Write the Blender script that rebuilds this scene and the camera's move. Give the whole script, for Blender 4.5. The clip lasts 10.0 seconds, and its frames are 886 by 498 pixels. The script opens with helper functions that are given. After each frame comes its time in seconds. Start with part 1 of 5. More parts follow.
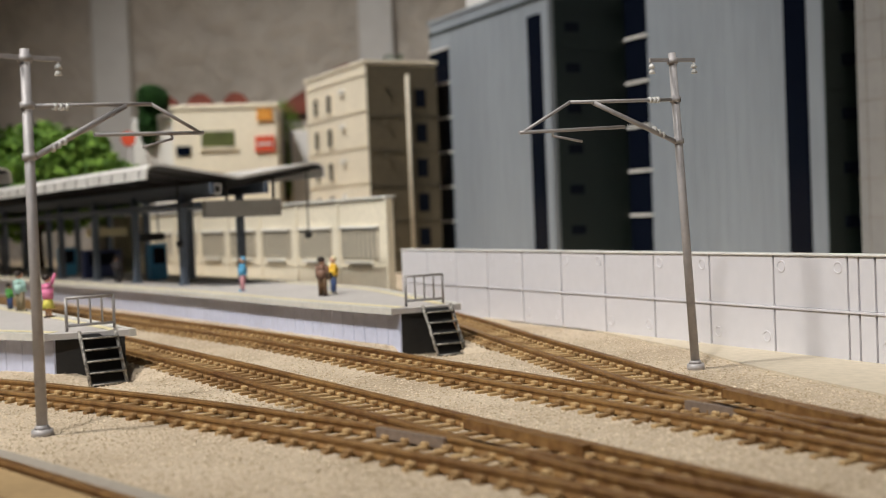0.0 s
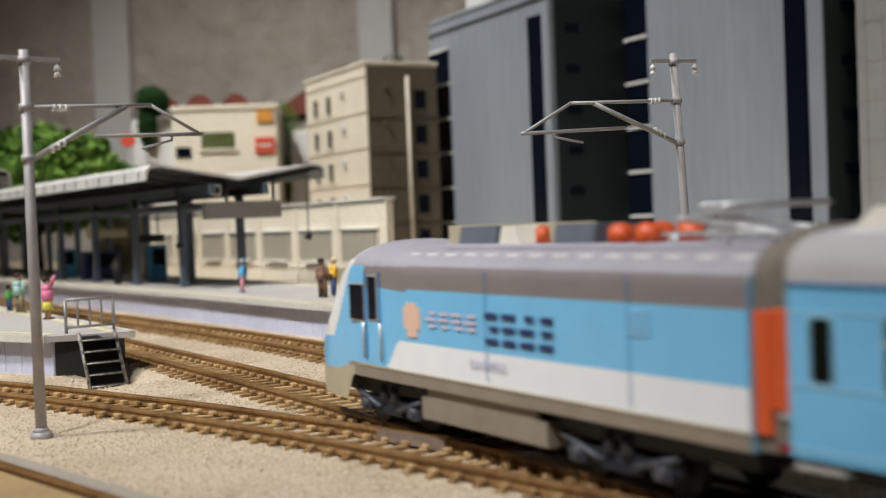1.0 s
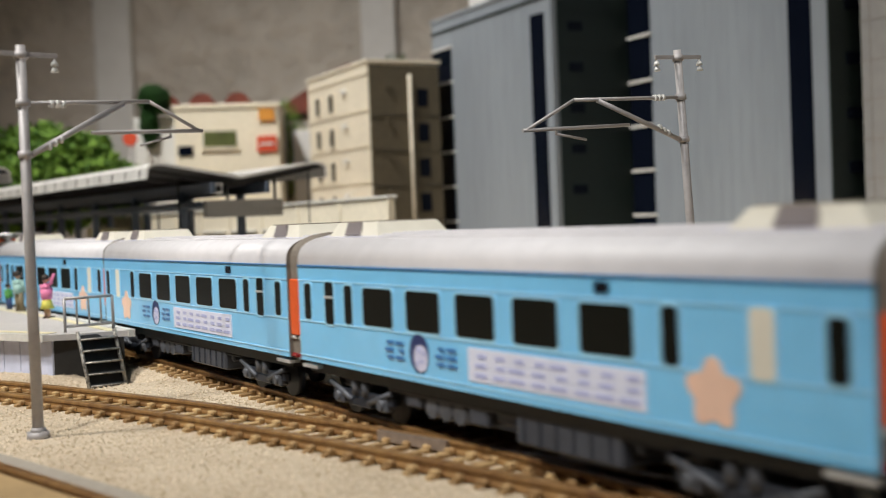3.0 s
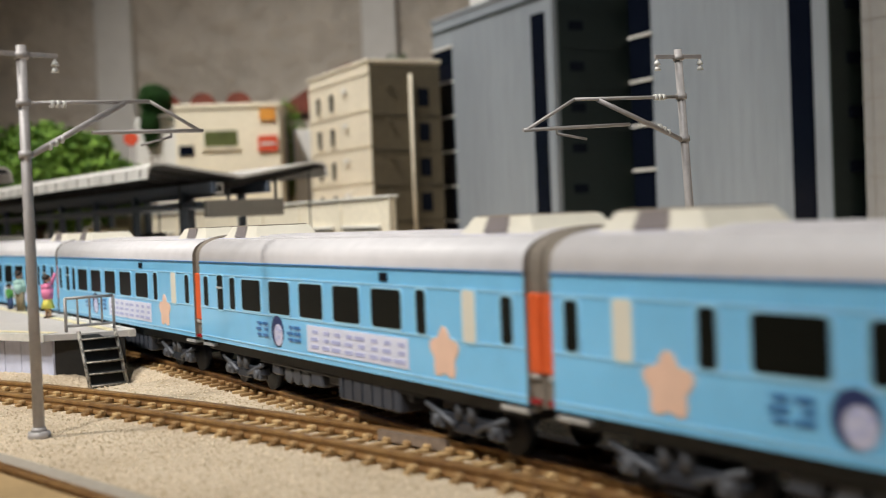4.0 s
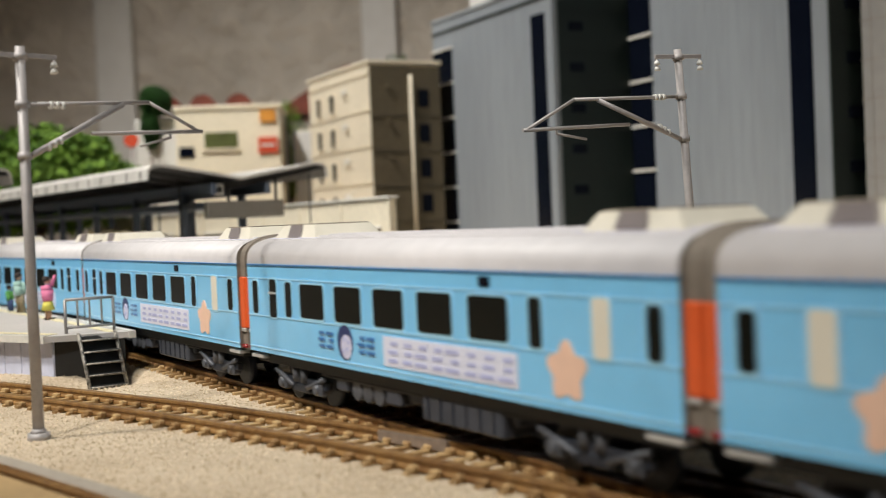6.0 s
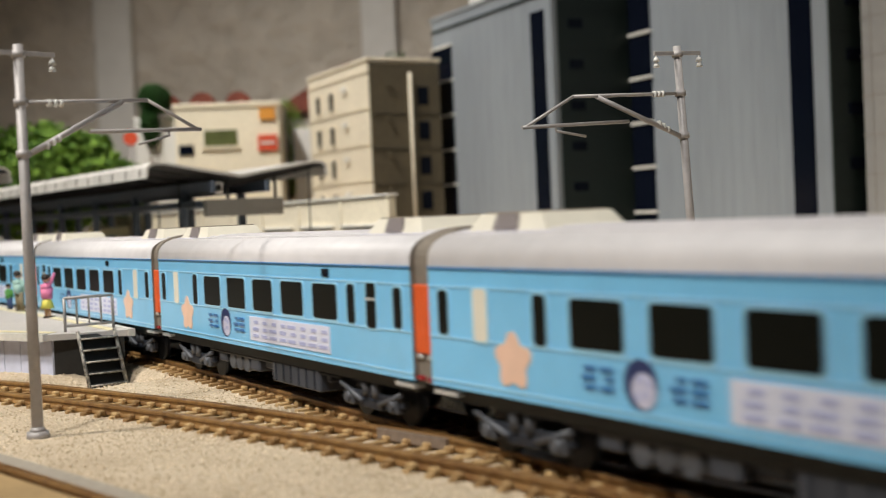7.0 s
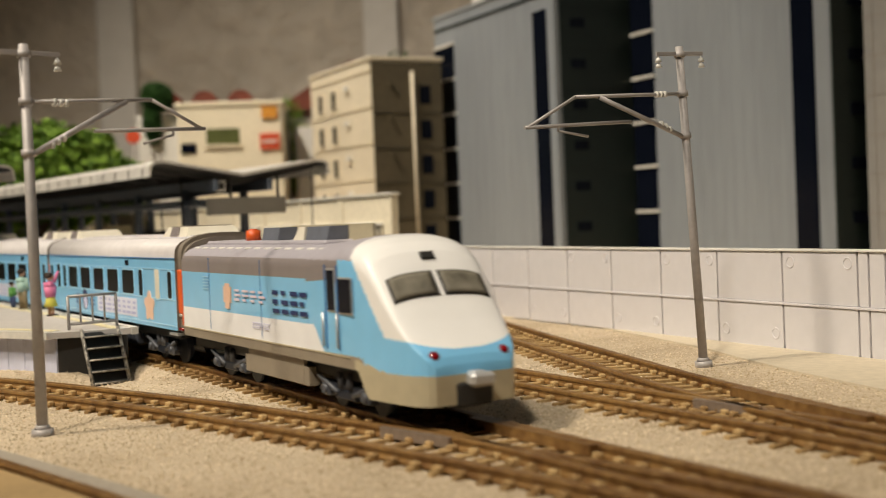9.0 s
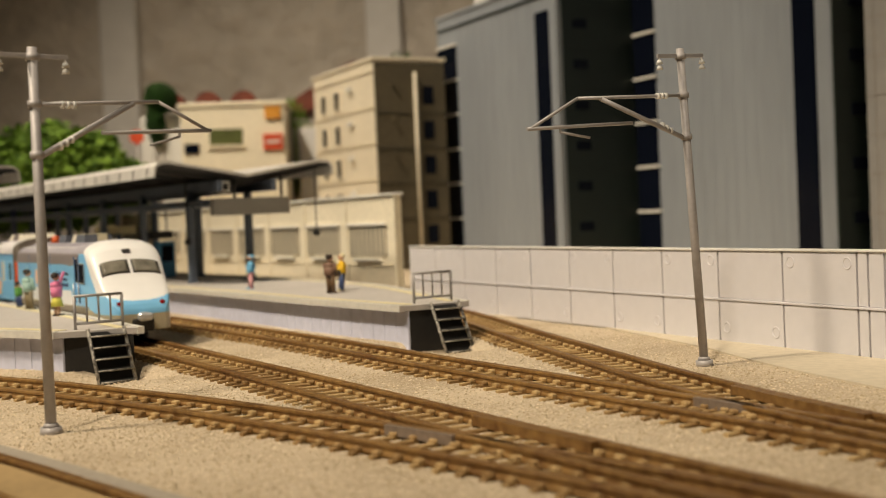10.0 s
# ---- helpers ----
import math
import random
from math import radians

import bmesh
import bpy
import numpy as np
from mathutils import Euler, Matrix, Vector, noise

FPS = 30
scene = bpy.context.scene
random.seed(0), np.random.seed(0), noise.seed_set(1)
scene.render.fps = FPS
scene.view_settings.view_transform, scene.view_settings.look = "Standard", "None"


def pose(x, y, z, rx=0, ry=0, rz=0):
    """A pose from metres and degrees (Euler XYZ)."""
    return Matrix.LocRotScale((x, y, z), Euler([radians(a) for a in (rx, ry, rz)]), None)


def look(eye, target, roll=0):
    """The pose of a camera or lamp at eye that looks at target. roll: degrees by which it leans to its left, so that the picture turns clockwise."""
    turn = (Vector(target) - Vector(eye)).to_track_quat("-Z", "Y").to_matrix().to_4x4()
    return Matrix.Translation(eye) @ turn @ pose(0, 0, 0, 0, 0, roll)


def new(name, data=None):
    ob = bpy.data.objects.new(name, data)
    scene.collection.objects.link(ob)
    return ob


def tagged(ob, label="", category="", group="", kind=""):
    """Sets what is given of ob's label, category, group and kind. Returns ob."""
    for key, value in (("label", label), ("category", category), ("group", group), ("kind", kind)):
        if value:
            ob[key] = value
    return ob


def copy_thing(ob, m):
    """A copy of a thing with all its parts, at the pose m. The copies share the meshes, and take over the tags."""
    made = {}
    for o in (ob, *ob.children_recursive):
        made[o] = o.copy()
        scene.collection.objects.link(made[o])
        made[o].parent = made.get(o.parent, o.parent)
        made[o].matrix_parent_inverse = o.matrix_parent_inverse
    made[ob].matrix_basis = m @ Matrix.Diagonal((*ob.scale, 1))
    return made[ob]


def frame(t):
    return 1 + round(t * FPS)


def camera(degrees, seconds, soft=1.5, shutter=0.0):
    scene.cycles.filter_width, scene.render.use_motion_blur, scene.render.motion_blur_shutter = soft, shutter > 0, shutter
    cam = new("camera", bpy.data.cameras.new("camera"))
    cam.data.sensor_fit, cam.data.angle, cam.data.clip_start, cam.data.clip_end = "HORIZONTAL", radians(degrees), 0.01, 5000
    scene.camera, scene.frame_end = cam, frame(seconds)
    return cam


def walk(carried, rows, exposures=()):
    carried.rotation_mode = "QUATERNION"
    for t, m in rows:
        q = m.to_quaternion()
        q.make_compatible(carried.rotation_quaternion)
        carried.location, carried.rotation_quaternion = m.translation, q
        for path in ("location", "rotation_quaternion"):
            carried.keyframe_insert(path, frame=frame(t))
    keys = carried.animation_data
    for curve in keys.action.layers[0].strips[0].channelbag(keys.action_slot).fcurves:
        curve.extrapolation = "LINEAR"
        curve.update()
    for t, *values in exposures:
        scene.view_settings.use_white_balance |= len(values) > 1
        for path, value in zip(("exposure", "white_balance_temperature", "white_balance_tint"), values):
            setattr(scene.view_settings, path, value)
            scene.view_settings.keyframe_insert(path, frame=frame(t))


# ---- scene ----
cam = camera(39.62, 10.0, soft=1.0, shutter=0.18)
PATH = [
    (0, (0.00039, -0.0038, 0.05162), (-0.00026, 0.9959, 0.02685), -2.24),
    (0.5, (0.00045, -0.00368, 0.05164), (-0.00032, 0.99603, 0.02762), -2.28),
    (1, (0.00022, -0.00259, 0.05173), (-0.00034, 0.99713, 0.02782), -2.27),
    (1.5, (0.00065, 0.00095, 0.05143), (-0.00099, 1.00066, 0.027), -2.33),
    (2, (0.00054, 0.00194, 0.05131), (-0.00153, 1.00163, 0.02644), -2.36),
    (2.5, (0.00043, 0.00154, 0.05129), (-0.00217, 1.00124, 0.02703), -2.25),
    (4, (0.00063, 0.00109, 0.05131), (-0.00299, 1.00078, 0.02654), -2.29),
    (4.5, (0.00072, 0.00168, 0.05138), (-0.00314, 1.00138, 0.02691), -2.38),
    (5, (0.00073, 0.00153, 0.05143), (-0.00326, 1.00122, 0.02697), -2.43),
    (5.5, (0.00074, 0.00138, 0.05116), (-0.00327, 1.0011, 0.02774), -2.38),
    (7, (0.00107, 0.00194, 0.05107), (-0.00319, 1.00159, 0.02525), -2.52),
    (7.5, (0.00104, 0.00171, 0.05115), (-0.00282, 1.00134, 0.0243), -2.51),
    (8, (0.00061, 0.00169, 0.05129), (-0.0028, 1.00131, 0.02418), -2.46),
    (8.5, (0.00095, 0.00154, 0.05126), (-0.00416, 1.00117, 0.02463), -2.45),
    (9, (0.00075, 0.00045, 0.05137), (-0.00477, 1.00007, 0.02446), -2.40),
    (9.5, (0.00066, -0.00295, 0.0516), (-0.00622, 0.99666, 0.02452), -2.38),
    (10, (0.00056, -0.0034, 0.05157), (-0.00698, 0.99621, 0.02469), -2.43),
]
walk(cam, [(t, look(eye, target, roll)) for t, eye, target, roll in PATH],
     [(0, -0.53, 6600, 10), (1, -0.47, 6350, 10), (2.5, -0.42, 6500, 9), (7.5, -0.41, 6850, 9), (8.5, -0.50, 7250, 9), (9, -0.60, 8150, 10), (10, -0.66, 8900, 11)])
cam.data.dof.use_dof = True
cam.data.dof.focus_distance = 0.385
cam.data.dof.aperture_fstop = 18.5

# ---- light: a shaded hobby room with a ceiling lamp and added fill lamps ----
world = bpy.data.worlds.new("world")
scene.world = world
world.use_nodes = True
world.node_tree.nodes["Background"].inputs[0].default_value = (0.9, 0.92, 1.0, 1)
world.node_tree.nodes["Background"].inputs[1].default_value = 0.10


def area_lamp(name, eye, target, size, watts, colour):
    data = bpy.data.lights.new(name, "AREA")
    data.shape, data.size, data.energy, data.color = "DISK", size, watts, colour
    ob = new(name, data)
    ob.matrix_world = look(eye, target)
    return ob


def spot_lamp(name, eye, target, degrees, watts, colour, radius):
    data = bpy.data.lights.new(name, "SPOT")
    data.spot_size, data.spot_blend, data.energy, data.color, data.shadow_soft_size = radians(degrees), 1.0, watts, colour, radius
    ob = new(name, data)
    ob.matrix_world = look(eye, target)
    return ob


spot_lamp("ceiling_spot", (-1.05, -0.02, 1.72), (-0.03, 0.60, 0.0), 35, 212, (0.99, 0.965, 0.915), 0.12)
# unseen spot added to brighten the middle and the car sides
spot_lamp("front_fill_spot", (-0.48, -0.95, 1.76), (-0.01, 0.46, 0.03), 21, 165, (0.97, 0.965, 0.96), 0.08)
# unseen spot added to lift the back wall, shop and trees
spot_lamp("rear_fill_spot", (-0.75, 0.60, 1.72), (-0.20, 1.66, 0.15), 66, 250, (1.0, 0.965, 0.92), 0.06)
# unseen wide lamp added as bluish fill for the shadows
area_lamp("blue_fill_panel", (0.0, 0.2, 1.78), (0.0, 0.2, 0.0), 2.2, 1.6, (0.50, 0.74, 1.0))


# ---- materials ----


def mat(name, colour, rough=0.6, metal=0.0, vary=0.12, fine=900.0, coarse=60.0, bump=0.15, depth=0.0003, second=None, coat=0.0, obj_random=0.0, stretch=None, island=0.0):
    m = bpy.data.materials.new(name)
    m.use_nodes = True
    nt = m.node_tree
    b = nt.nodes["Principled BSDF"]
    b.inputs["Roughness"].default_value, b.inputs["Metallic"].default_value = rough, metal
    b.inputs["Coat Weight"].default_value = coat
    tc = nt.nodes.new("ShaderNodeTexCoord")
    n1, n2 = nt.nodes.new("ShaderNodeTexNoise"), nt.nodes.new("ShaderNodeTexNoise")
    n1.inputs["Scale"].default_value, n2.inputs["Scale"].default_value = fine, coarse
    n1.inputs["Detail"].default_value, n2.inputs["Detail"].default_value = 3, 4
    where = tc.outputs["Object"]
    if stretch:
        mp = nt.nodes.new("ShaderNodeMapping")
        mp.inputs["Scale"].default_value = stretch
        nt.links.new(where, mp.inputs["Vector"])
        where = mp.outputs["Vector"]
    nt.links.new(where, n1.inputs["Vector"])
    nt.links.new(where, n2.inputs["Vector"])
    c = Vector(colour)
    lo, hi = c * (1 - vary), c * (1 + vary)
    if second:
        hi = Vector(second)
        lo = c
    r1 = nt.nodes.new("ShaderNodeValToRGB")
    r1.color_ramp.elements[0].position, r1.color_ramp.elements[1].position = 0.35, 0.65
    r1.color_ramp.elements[0].color, r1.color_ramp.elements[1].color = (*lo, 1), (*hi, 1)
    mix = nt.nodes.new("ShaderNodeMath")
    mix.operation = "ADD"
    half1, half2 = nt.nodes.new("ShaderNodeMath"), nt.nodes.new("ShaderNodeMath")
    half1.operation = half2.operation = "MULTIPLY"
    half1.inputs[1].default_value = half2.inputs[1].default_value = 0.5
    nt.links.new(n1.outputs[0], half1.inputs[0])
    nt.links.new(n2.outputs[0], half2.inputs[0])
    nt.links.new(half1.outputs[0], mix.inputs[0])
    nt.links.new(half2.outputs[0], mix.inputs[1])
    last = mix.outputs[0]
    if obj_random:
        info = nt.nodes.new("ShaderNodeObjectInfo")
        mr = nt.nodes.new("ShaderNodeMapRange")
        mr.inputs[3].default_value, mr.inputs[4].default_value = -obj_random, obj_random
        nt.links.new(info.outputs["Random"], mr.inputs[0])
        add = nt.nodes.new("ShaderNodeMath")
        nt.links.new(last, add.inputs[0])
        nt.links.new(mr.outputs[0], add.inputs[1])
        last = add.outputs[0]
    if island:
        geo = nt.nodes.new("ShaderNodeNewGeometry")
        spread = nt.nodes.new("ShaderNodeMapRange")
        spread.inputs[3].default_value, spread.inputs[4].default_value = -island, island
        nt.links.new(geo.outputs["Random Per Island"], spread.inputs[0])
        plus = nt.nodes.new("ShaderNodeMath")
        nt.links.new(last, plus.inputs[0])
        nt.links.new(spread.outputs[0], plus.inputs[1])
        last = plus.outputs[0]
    nt.links.new(last, r1.inputs[0])
    nt.links.new(r1.outputs[0], b.inputs["Base Color"])
    if bump:
        bp = nt.nodes.new("ShaderNodeBump")
        bp.inputs["Strength"].default_value, bp.inputs["Distance"].default_value = bump, depth
        nt.links.new(n1.outputs[0], bp.inputs["Height"])
        nt.links.new(bp.outputs[0], b.inputs["Normal"])
    return m


M_GROUND = mat("ballast_grit", (0.40, 0.305, 0.205), 0.95, 0, 0.25, 900, 22, 0.8, 0.0008, second=(0.68, 0.565, 0.425))
M_STONE = mat("grit_stone", (0.43, 0.335, 0.215), 0.9, 0, 0.3, 250, 20, 0.2, 0.0002, second=(0.76, 0.64, 0.48), island=0.2)
M_BOARD = mat("painted_board", (0.60, 0.52, 0.40), 0.75, 0, 0.1, 300, 12, 0.2, 0.0003)
M_RAIL = mat("brown_rail", (0.115, 0.046, 0.013), 0.45, 0.05, 0.25, 350, 18, 0.2, 0.0001, second=(0.31, 0.175, 0.062))
M_TROUGH = mat("grey_concrete", (0.36, 0.315, 0.26), 0.9, 0, 0.12, 500, 40, 0.3, 0.0003)
M_INFILL = mat("tan_infill", (0.40, 0.27, 0.13), 0.85, 0, 0.15, 500, 40, 0.3, 0.0003)
M_FROG = mat("worn_steel", (0.30, 0.235, 0.19), 0.45, 0.4, 0.2, 500, 90, 0.2, 0.0001)
M_SLEEPER = mat("tan_sleeper", (0.26, 0.15, 0.060), 0.85, 0, 0.25, 700, 90, 0.3, 0.0002, second=(0.48, 0.325, 0.155), obj_random=0.2)
M_TOWER = mat("white_wall_tile", (0.32, 0.315, 0.31), 0.6, 0, 0.08, 120, 12, 0.1, 0.0003)
M_WALL = mat("pale_plastic_wall", (0.665, 0.65, 0.68), 0.7, 0, 0.03, 200, 9, 0.1, 0.0002)
M_WALLJOINT = mat("stained_wall_joint", (0.17, 0.13, 0.09), 0.85, 0, 0.2, 300, 40, second=(0.42, 0.38, 0.34))
M_JOINT = mat("dirty_joint", (0.30, 0.27, 0.24), 0.85, 0, 0.2, 300, 40)
M_BEIGE = mat("cream_wall", (0.84, 0.77, 0.62), 0.8, 0, 0.1, 250, 15, 0.15, 0.0003)
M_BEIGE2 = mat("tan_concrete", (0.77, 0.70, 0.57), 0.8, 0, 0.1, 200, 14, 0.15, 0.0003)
# darker copy of the tan concrete, with shade put into the colour
M_TANSHADE = mat("tan_concrete_shade", (0.112, 0.092, 0.058), 0.8, 0, 0.15, 200, 14, 0.15, 0.0003)
M_GREY = mat("blue_grey_panel", (0.262, 0.295, 0.335), 0.40, 0, 0.10, 160, 16, 0.05, 0.0003, stretch=(1, 1, 0.12))
M_GREYJ = mat("grey_panel_seam", (0.252, 0.285, 0.324), 0.6)
M_DARKJ = mat("dark_tile_joint", (0.014, 0.022, 0.021), 0.7)
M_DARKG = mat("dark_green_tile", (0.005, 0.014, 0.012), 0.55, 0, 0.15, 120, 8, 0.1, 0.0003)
M_GLASS = mat("dark_window_glass", (0.004, 0.006, 0.013), 0.22, 0, 0.1, 50, 10, 0)
M_CARGLASS = mat("black_car_glass", (0.004, 0.005, 0.004), 0.4, 0, 0.1, 50, 10, 0)
for g in (M_GLASS, M_CARGLASS):
    g.node_tree.nodes["Principled BSDF"].inputs["Specular IOR Level"].default_value = 0.12
M_WHITE = mat("white_paint", (0.74, 0.73, 0.70), 0.5, 0, 0.06, 200, 20, 0.08, 0.0002)
M_ROOMWALL = mat("textured_wallpaper", (0.42, 0.385, 0.345), 0.9, 0, 0.2, 16, 5, 1.0, 0.03, second=(0.56, 0.52, 0.47))
M_ROOMWHITE = mat("white_pilaster", (0.62, 0.62, 0.62), 0.8, 0, 0.05, 30, 6, 0.1, 0.002)
M_CEIL = mat("white_ceiling", (0.75, 0.74, 0.72), 0.9, 0, 0.04, 20, 3, 0.1, 0.002)
M_PLAT = mat("platform_paving", (0.52, 0.485, 0.46), 0.85, 0, 0.1, 400, 30, 0.3, 0.0003)
M_EDGE = mat("platform_edge", (0.62, 0.60, 0.55), 0.8, 0, 0.1, 400, 30, 0.2, 0.0002)
M_YEL = mat("pale_yellow_line", (0.74, 0.66, 0.42), 0.8, 0, 0.1, 500, 60, 0.1, 0.0002)
M_PANEL = mat("lilac_panel", (0.54, 0.57, 0.72), 0.7, 0, 0.08, 300, 30, 0.1, 0.0002)
M_DARK = mat("dark_plastic_and_shade", (0.020, 0.019, 0.018), 0.6, 0, 0.2, 400, 40, 0.2, 0.0002)
M_METAL = mat("grey_painted_metal", (0.36, 0.34, 0.33), 0.45, 0.3, 0.12, 500, 60, 0.15, 0.0001)
M_MAST = mat("warm_grey_mast", (0.41, 0.385, 0.38), 0.5, 0.15, 0.12, 500, 60, 0.2, 0.0001)
M_WORN = mat("worn_black_metal", (0.02, 0.018, 0.016), 0.45, 0.2, 0.3, 1600, 500, 0.3, 0.0002, second=(0.52, 0.48, 0.42))
M_STEEL = mat("bare_steel", (0.50, 0.47, 0.42), 0.35, 0.7, 0.2, 500, 80, 0.2, 0.0001)
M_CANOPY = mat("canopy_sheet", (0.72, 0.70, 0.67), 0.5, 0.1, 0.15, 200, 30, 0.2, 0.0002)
# near-black colour that stands for the shade under the canopy
M_UNDERSHADE = mat("canopy_underside_shade", (0.05, 0.05, 0.05), 0.7, 0, 0.15, 200, 30)
M_POST = mat("blue_grey_post", (0.12, 0.15, 0.20), 0.5, 0.1, 0.12, 300, 40)
# livery blue lightened so that its colour carries the highlight on raised trim
M_TRIMLIT = mat("highlight_blue_trim", (0.36, 0.70, 0.94), 0.3, 0, 0.04, 120, 20, 0)
M_CABLUE = mat("sky_blue_livery", (0.20, 0.57, 0.90), 0.28, 0, 0.05, 120, 20, 0.03, 0.0001, coat=0.3)
M_LINE = mat("deep_blue_line", (0.03, 0.16, 0.42), 0.3, 0, 0.05, 120, 20, 0)
M_CAWHITE = mat("white_livery", (0.90, 0.92, 0.96), 0.28, 0, 0.04, 120, 20, 0.03, 0.0001, coat=0.3)
M_NOSE = mat("pearl_white_nose", (0.90, 0.90, 0.90), 0.32, 0, 0.03, 120, 20, 0.03, 0.0001, coat=0.3)
M_ROOF = mat("pale_grey_roof", (0.69, 0.67, 0.69), 0.5, 0, 0.06, 200, 20, 0.08, 0.0001)
M_BAND = mat("warm_grey_band", (0.25, 0.22, 0.22), 0.4, 0, 0.06, 200, 20, 0.05, 0.0001)
M_SKIRT = mat("taupe_skirt", (0.30, 0.255, 0.20), 0.45, 0.1, 0.1, 200, 30, 0.05, 0.0001)
M_AC = mat("cream_roof_unit", (0.74, 0.70, 0.60), 0.5, 0, 0.06, 200, 30)
M_ORANGE = mat("orange_red", (0.72, 0.11, 0.025), 0.45, 0, 0.1, 200, 30)
M_BELLOWS = mat("grey_brown_bellows", (0.20, 0.17, 0.14), 0.8, 0, 0.15, 400, 60)
M_RED = mat("red_lens", (0.24, 0.005, 0.010), 0.2, 0, 0.1, 300, 50, 0)
M_BOGIE = mat("dark_blue_bogie", (0.022, 0.027, 0.040), 0.5, 0.2, 0.3, 400, 60, 0.2, 0.0002)
M_SILVER = mat("silver_fitting", (0.62, 0.62, 0.62), 0.35, 0.5, 0.15, 300, 60)
M_AXLE = mat("grey_axle_casting", (0.09, 0.095, 0.11), 0.5, 0.2, 0.35, 500, 120, 0.3, 0.0002)
M_UNDERBOX = mat("grey_underfloor_box", (0.05, 0.055, 0.07), 0.55, 0.1, 0.2, 300, 60)
M_PEACH = mat("peach_sticker", (0.84, 0.56, 0.43), 0.5, 0, 0.05, 300, 50, 0)
M_NAVY = mat("navy_print", (0.02, 0.035, 0.13), 0.5, 0, 0.05, 300, 50, 0)
M_PALEP = mat("pale_lilac_print", (0.62, 0.62, 0.80), 0.5, 0, 0.05, 300, 50, 0)
M_LILAC = mat("blue_lilac_print", (0.43, 0.46, 0.72), 0.5, 0, 0.05, 300, 50, 0)
M_BANNER = mat("pale_lilac_banner", (0.70, 0.72, 0.86), 0.5, 0, 0.05, 300, 50, 0)
M_PINKP = mat("pale_pink_print", (0.74, 0.62, 0.70), 0.5, 0, 0.05, 300, 50, 0)
M_LEAF = mat("green_foliage", (0.05, 0.12, 0.012), 0.9, 0, 0.3, 120, 25, 0.3, 0.001, second=(0.20, 0.35, 0.05), island=0.2)
M_LEAF2 = mat("dark_green_foliage", (0.012, 0.04, 0.008), 0.9, 0, 0.3, 120, 25, 0.3, 0.001, second=(0.03, 0.11, 0.02))
M_BARK = mat("brown_bark", (0.12, 0.08, 0.05), 0.9)
M_TILE = mat("red_brown_tile", (0.16, 0.035, 0.02), 0.7, 0, 0.25, 150, 30)
M_SIGNR = mat("red_sign", (0.70, 0.09, 0.04), 0.5, 0, 0.06, 150, 30, 0)
M_SIGNO = mat("orange_sign", (0.75, 0.33, 0.06), 0.5, 0, 0.06, 150, 30, 0)
M_SIGNG = mat("grey_sign_board", (0.28, 0.26, 0.23), 0.6, 0, 0.08, 150, 30)
M_BLUEKIOSK = mat("blue_kiosk", (0.05, 0.28, 0.52), 0.5, 0, 0.1, 150, 30)
# mottled olive colour paints what the shop glass reflects
M_SHOPGLASS = mat("shop_glass_reflection", (0.11, 0.13, 0.05), 0.3, 0, 0.5, 60, 25, 0)
M_CURTAIN = mat("grey_glazing", (0.27, 0.25, 0.20), 0.5, 0, 0.15, 200, 40)
M_SKIN = mat("skin_tone", (0.62, 0.36, 0.25), 0.7, 0, 0.05, 300, 50, 0)

# ---- building tools ----


def link(name, bm, material, smooth=False):
    me = bpy.data.meshes.new(name)
    bm.normal_update()
    bm.to_mesh(me)
    bm.free()
    for m in material if isinstance(material, (list, tuple)) else [material]:
        me.materials.append(m)
    if smooth:
        for p in me.polygons:
            p.use_smooth = True
    return new(name, me)


def part(name, bm, material, parent, label="", smooth=False):
    ob = link(name, bm, material, smooth)
    ob.parent = parent
    if label:
        tagged(ob, label)
    return ob


def piece(name, mesh, parent, m):
    ob = new(name, mesh)
    ob.parent = parent
    ob.matrix_basis = m
    return ob


def empty(name, m=None):
    ob = new(name)
    ob.empty_display_size = 0.01
    if m is not None:
        ob.matrix_basis = m
    return ob


def box(bm, x0, x1, y0, y1, z0, z1, bevel=0.0, m=None, mi=0):
    r = bmesh.ops.create_cube(bm, size=1)
    vs = r["verts"]
    for v in vs:
        v.co = Vector(((x0 + x1) / 2 + v.co.x * (x1 - x0), (y0 + y1) / 2 + v.co.y * (y1 - y0), (z0 + z1) / 2 + v.co.z * (z1 - z0)))
    fs = list({f for v in vs for f in v.link_faces})
    for f in fs:
        f.material_index = mi
    if bevel:
        es = list({e for v in vs for e in v.link_edges})
        rb = bmesh.ops.bevel(bm, geom=es, offset=bevel, segments=1, affect="EDGES", clamp_overlap=True)
        vs = list({v for f in rb["faces"] for v in f.verts} | {v for v in vs if v.is_valid})
    if m is not None:
        bmesh.ops.transform(bm, matrix=m, verts=vs)
    return vs


def rod(bm, a, b, r0, r1=None, n=8, mi=0):
    a, b = Vector(a), Vector(b)
    r1 = r0 if r1 is None else r1
    q = (b - a).to_track_quat("Z", "Y").to_matrix()
    rings = []
    for p, r in ((a, r0), (b, r1)):
        rings.append([bm.verts.new(p + q @ Vector((r * math.cos(k * math.tau / n), r * math.sin(k * math.tau / n), 0))) for k in range(n)])
    for k in range(n):
        f = bm.faces.new((rings[0][k], rings[0][(k + 1) % n], rings[1][(k + 1) % n], rings[1][k]))
        f.smooth, f.material_index = True, mi
    for ring in (rings[0][::-1], rings[1]):
        bm.faces.new(ring).material_index = mi
    return rings


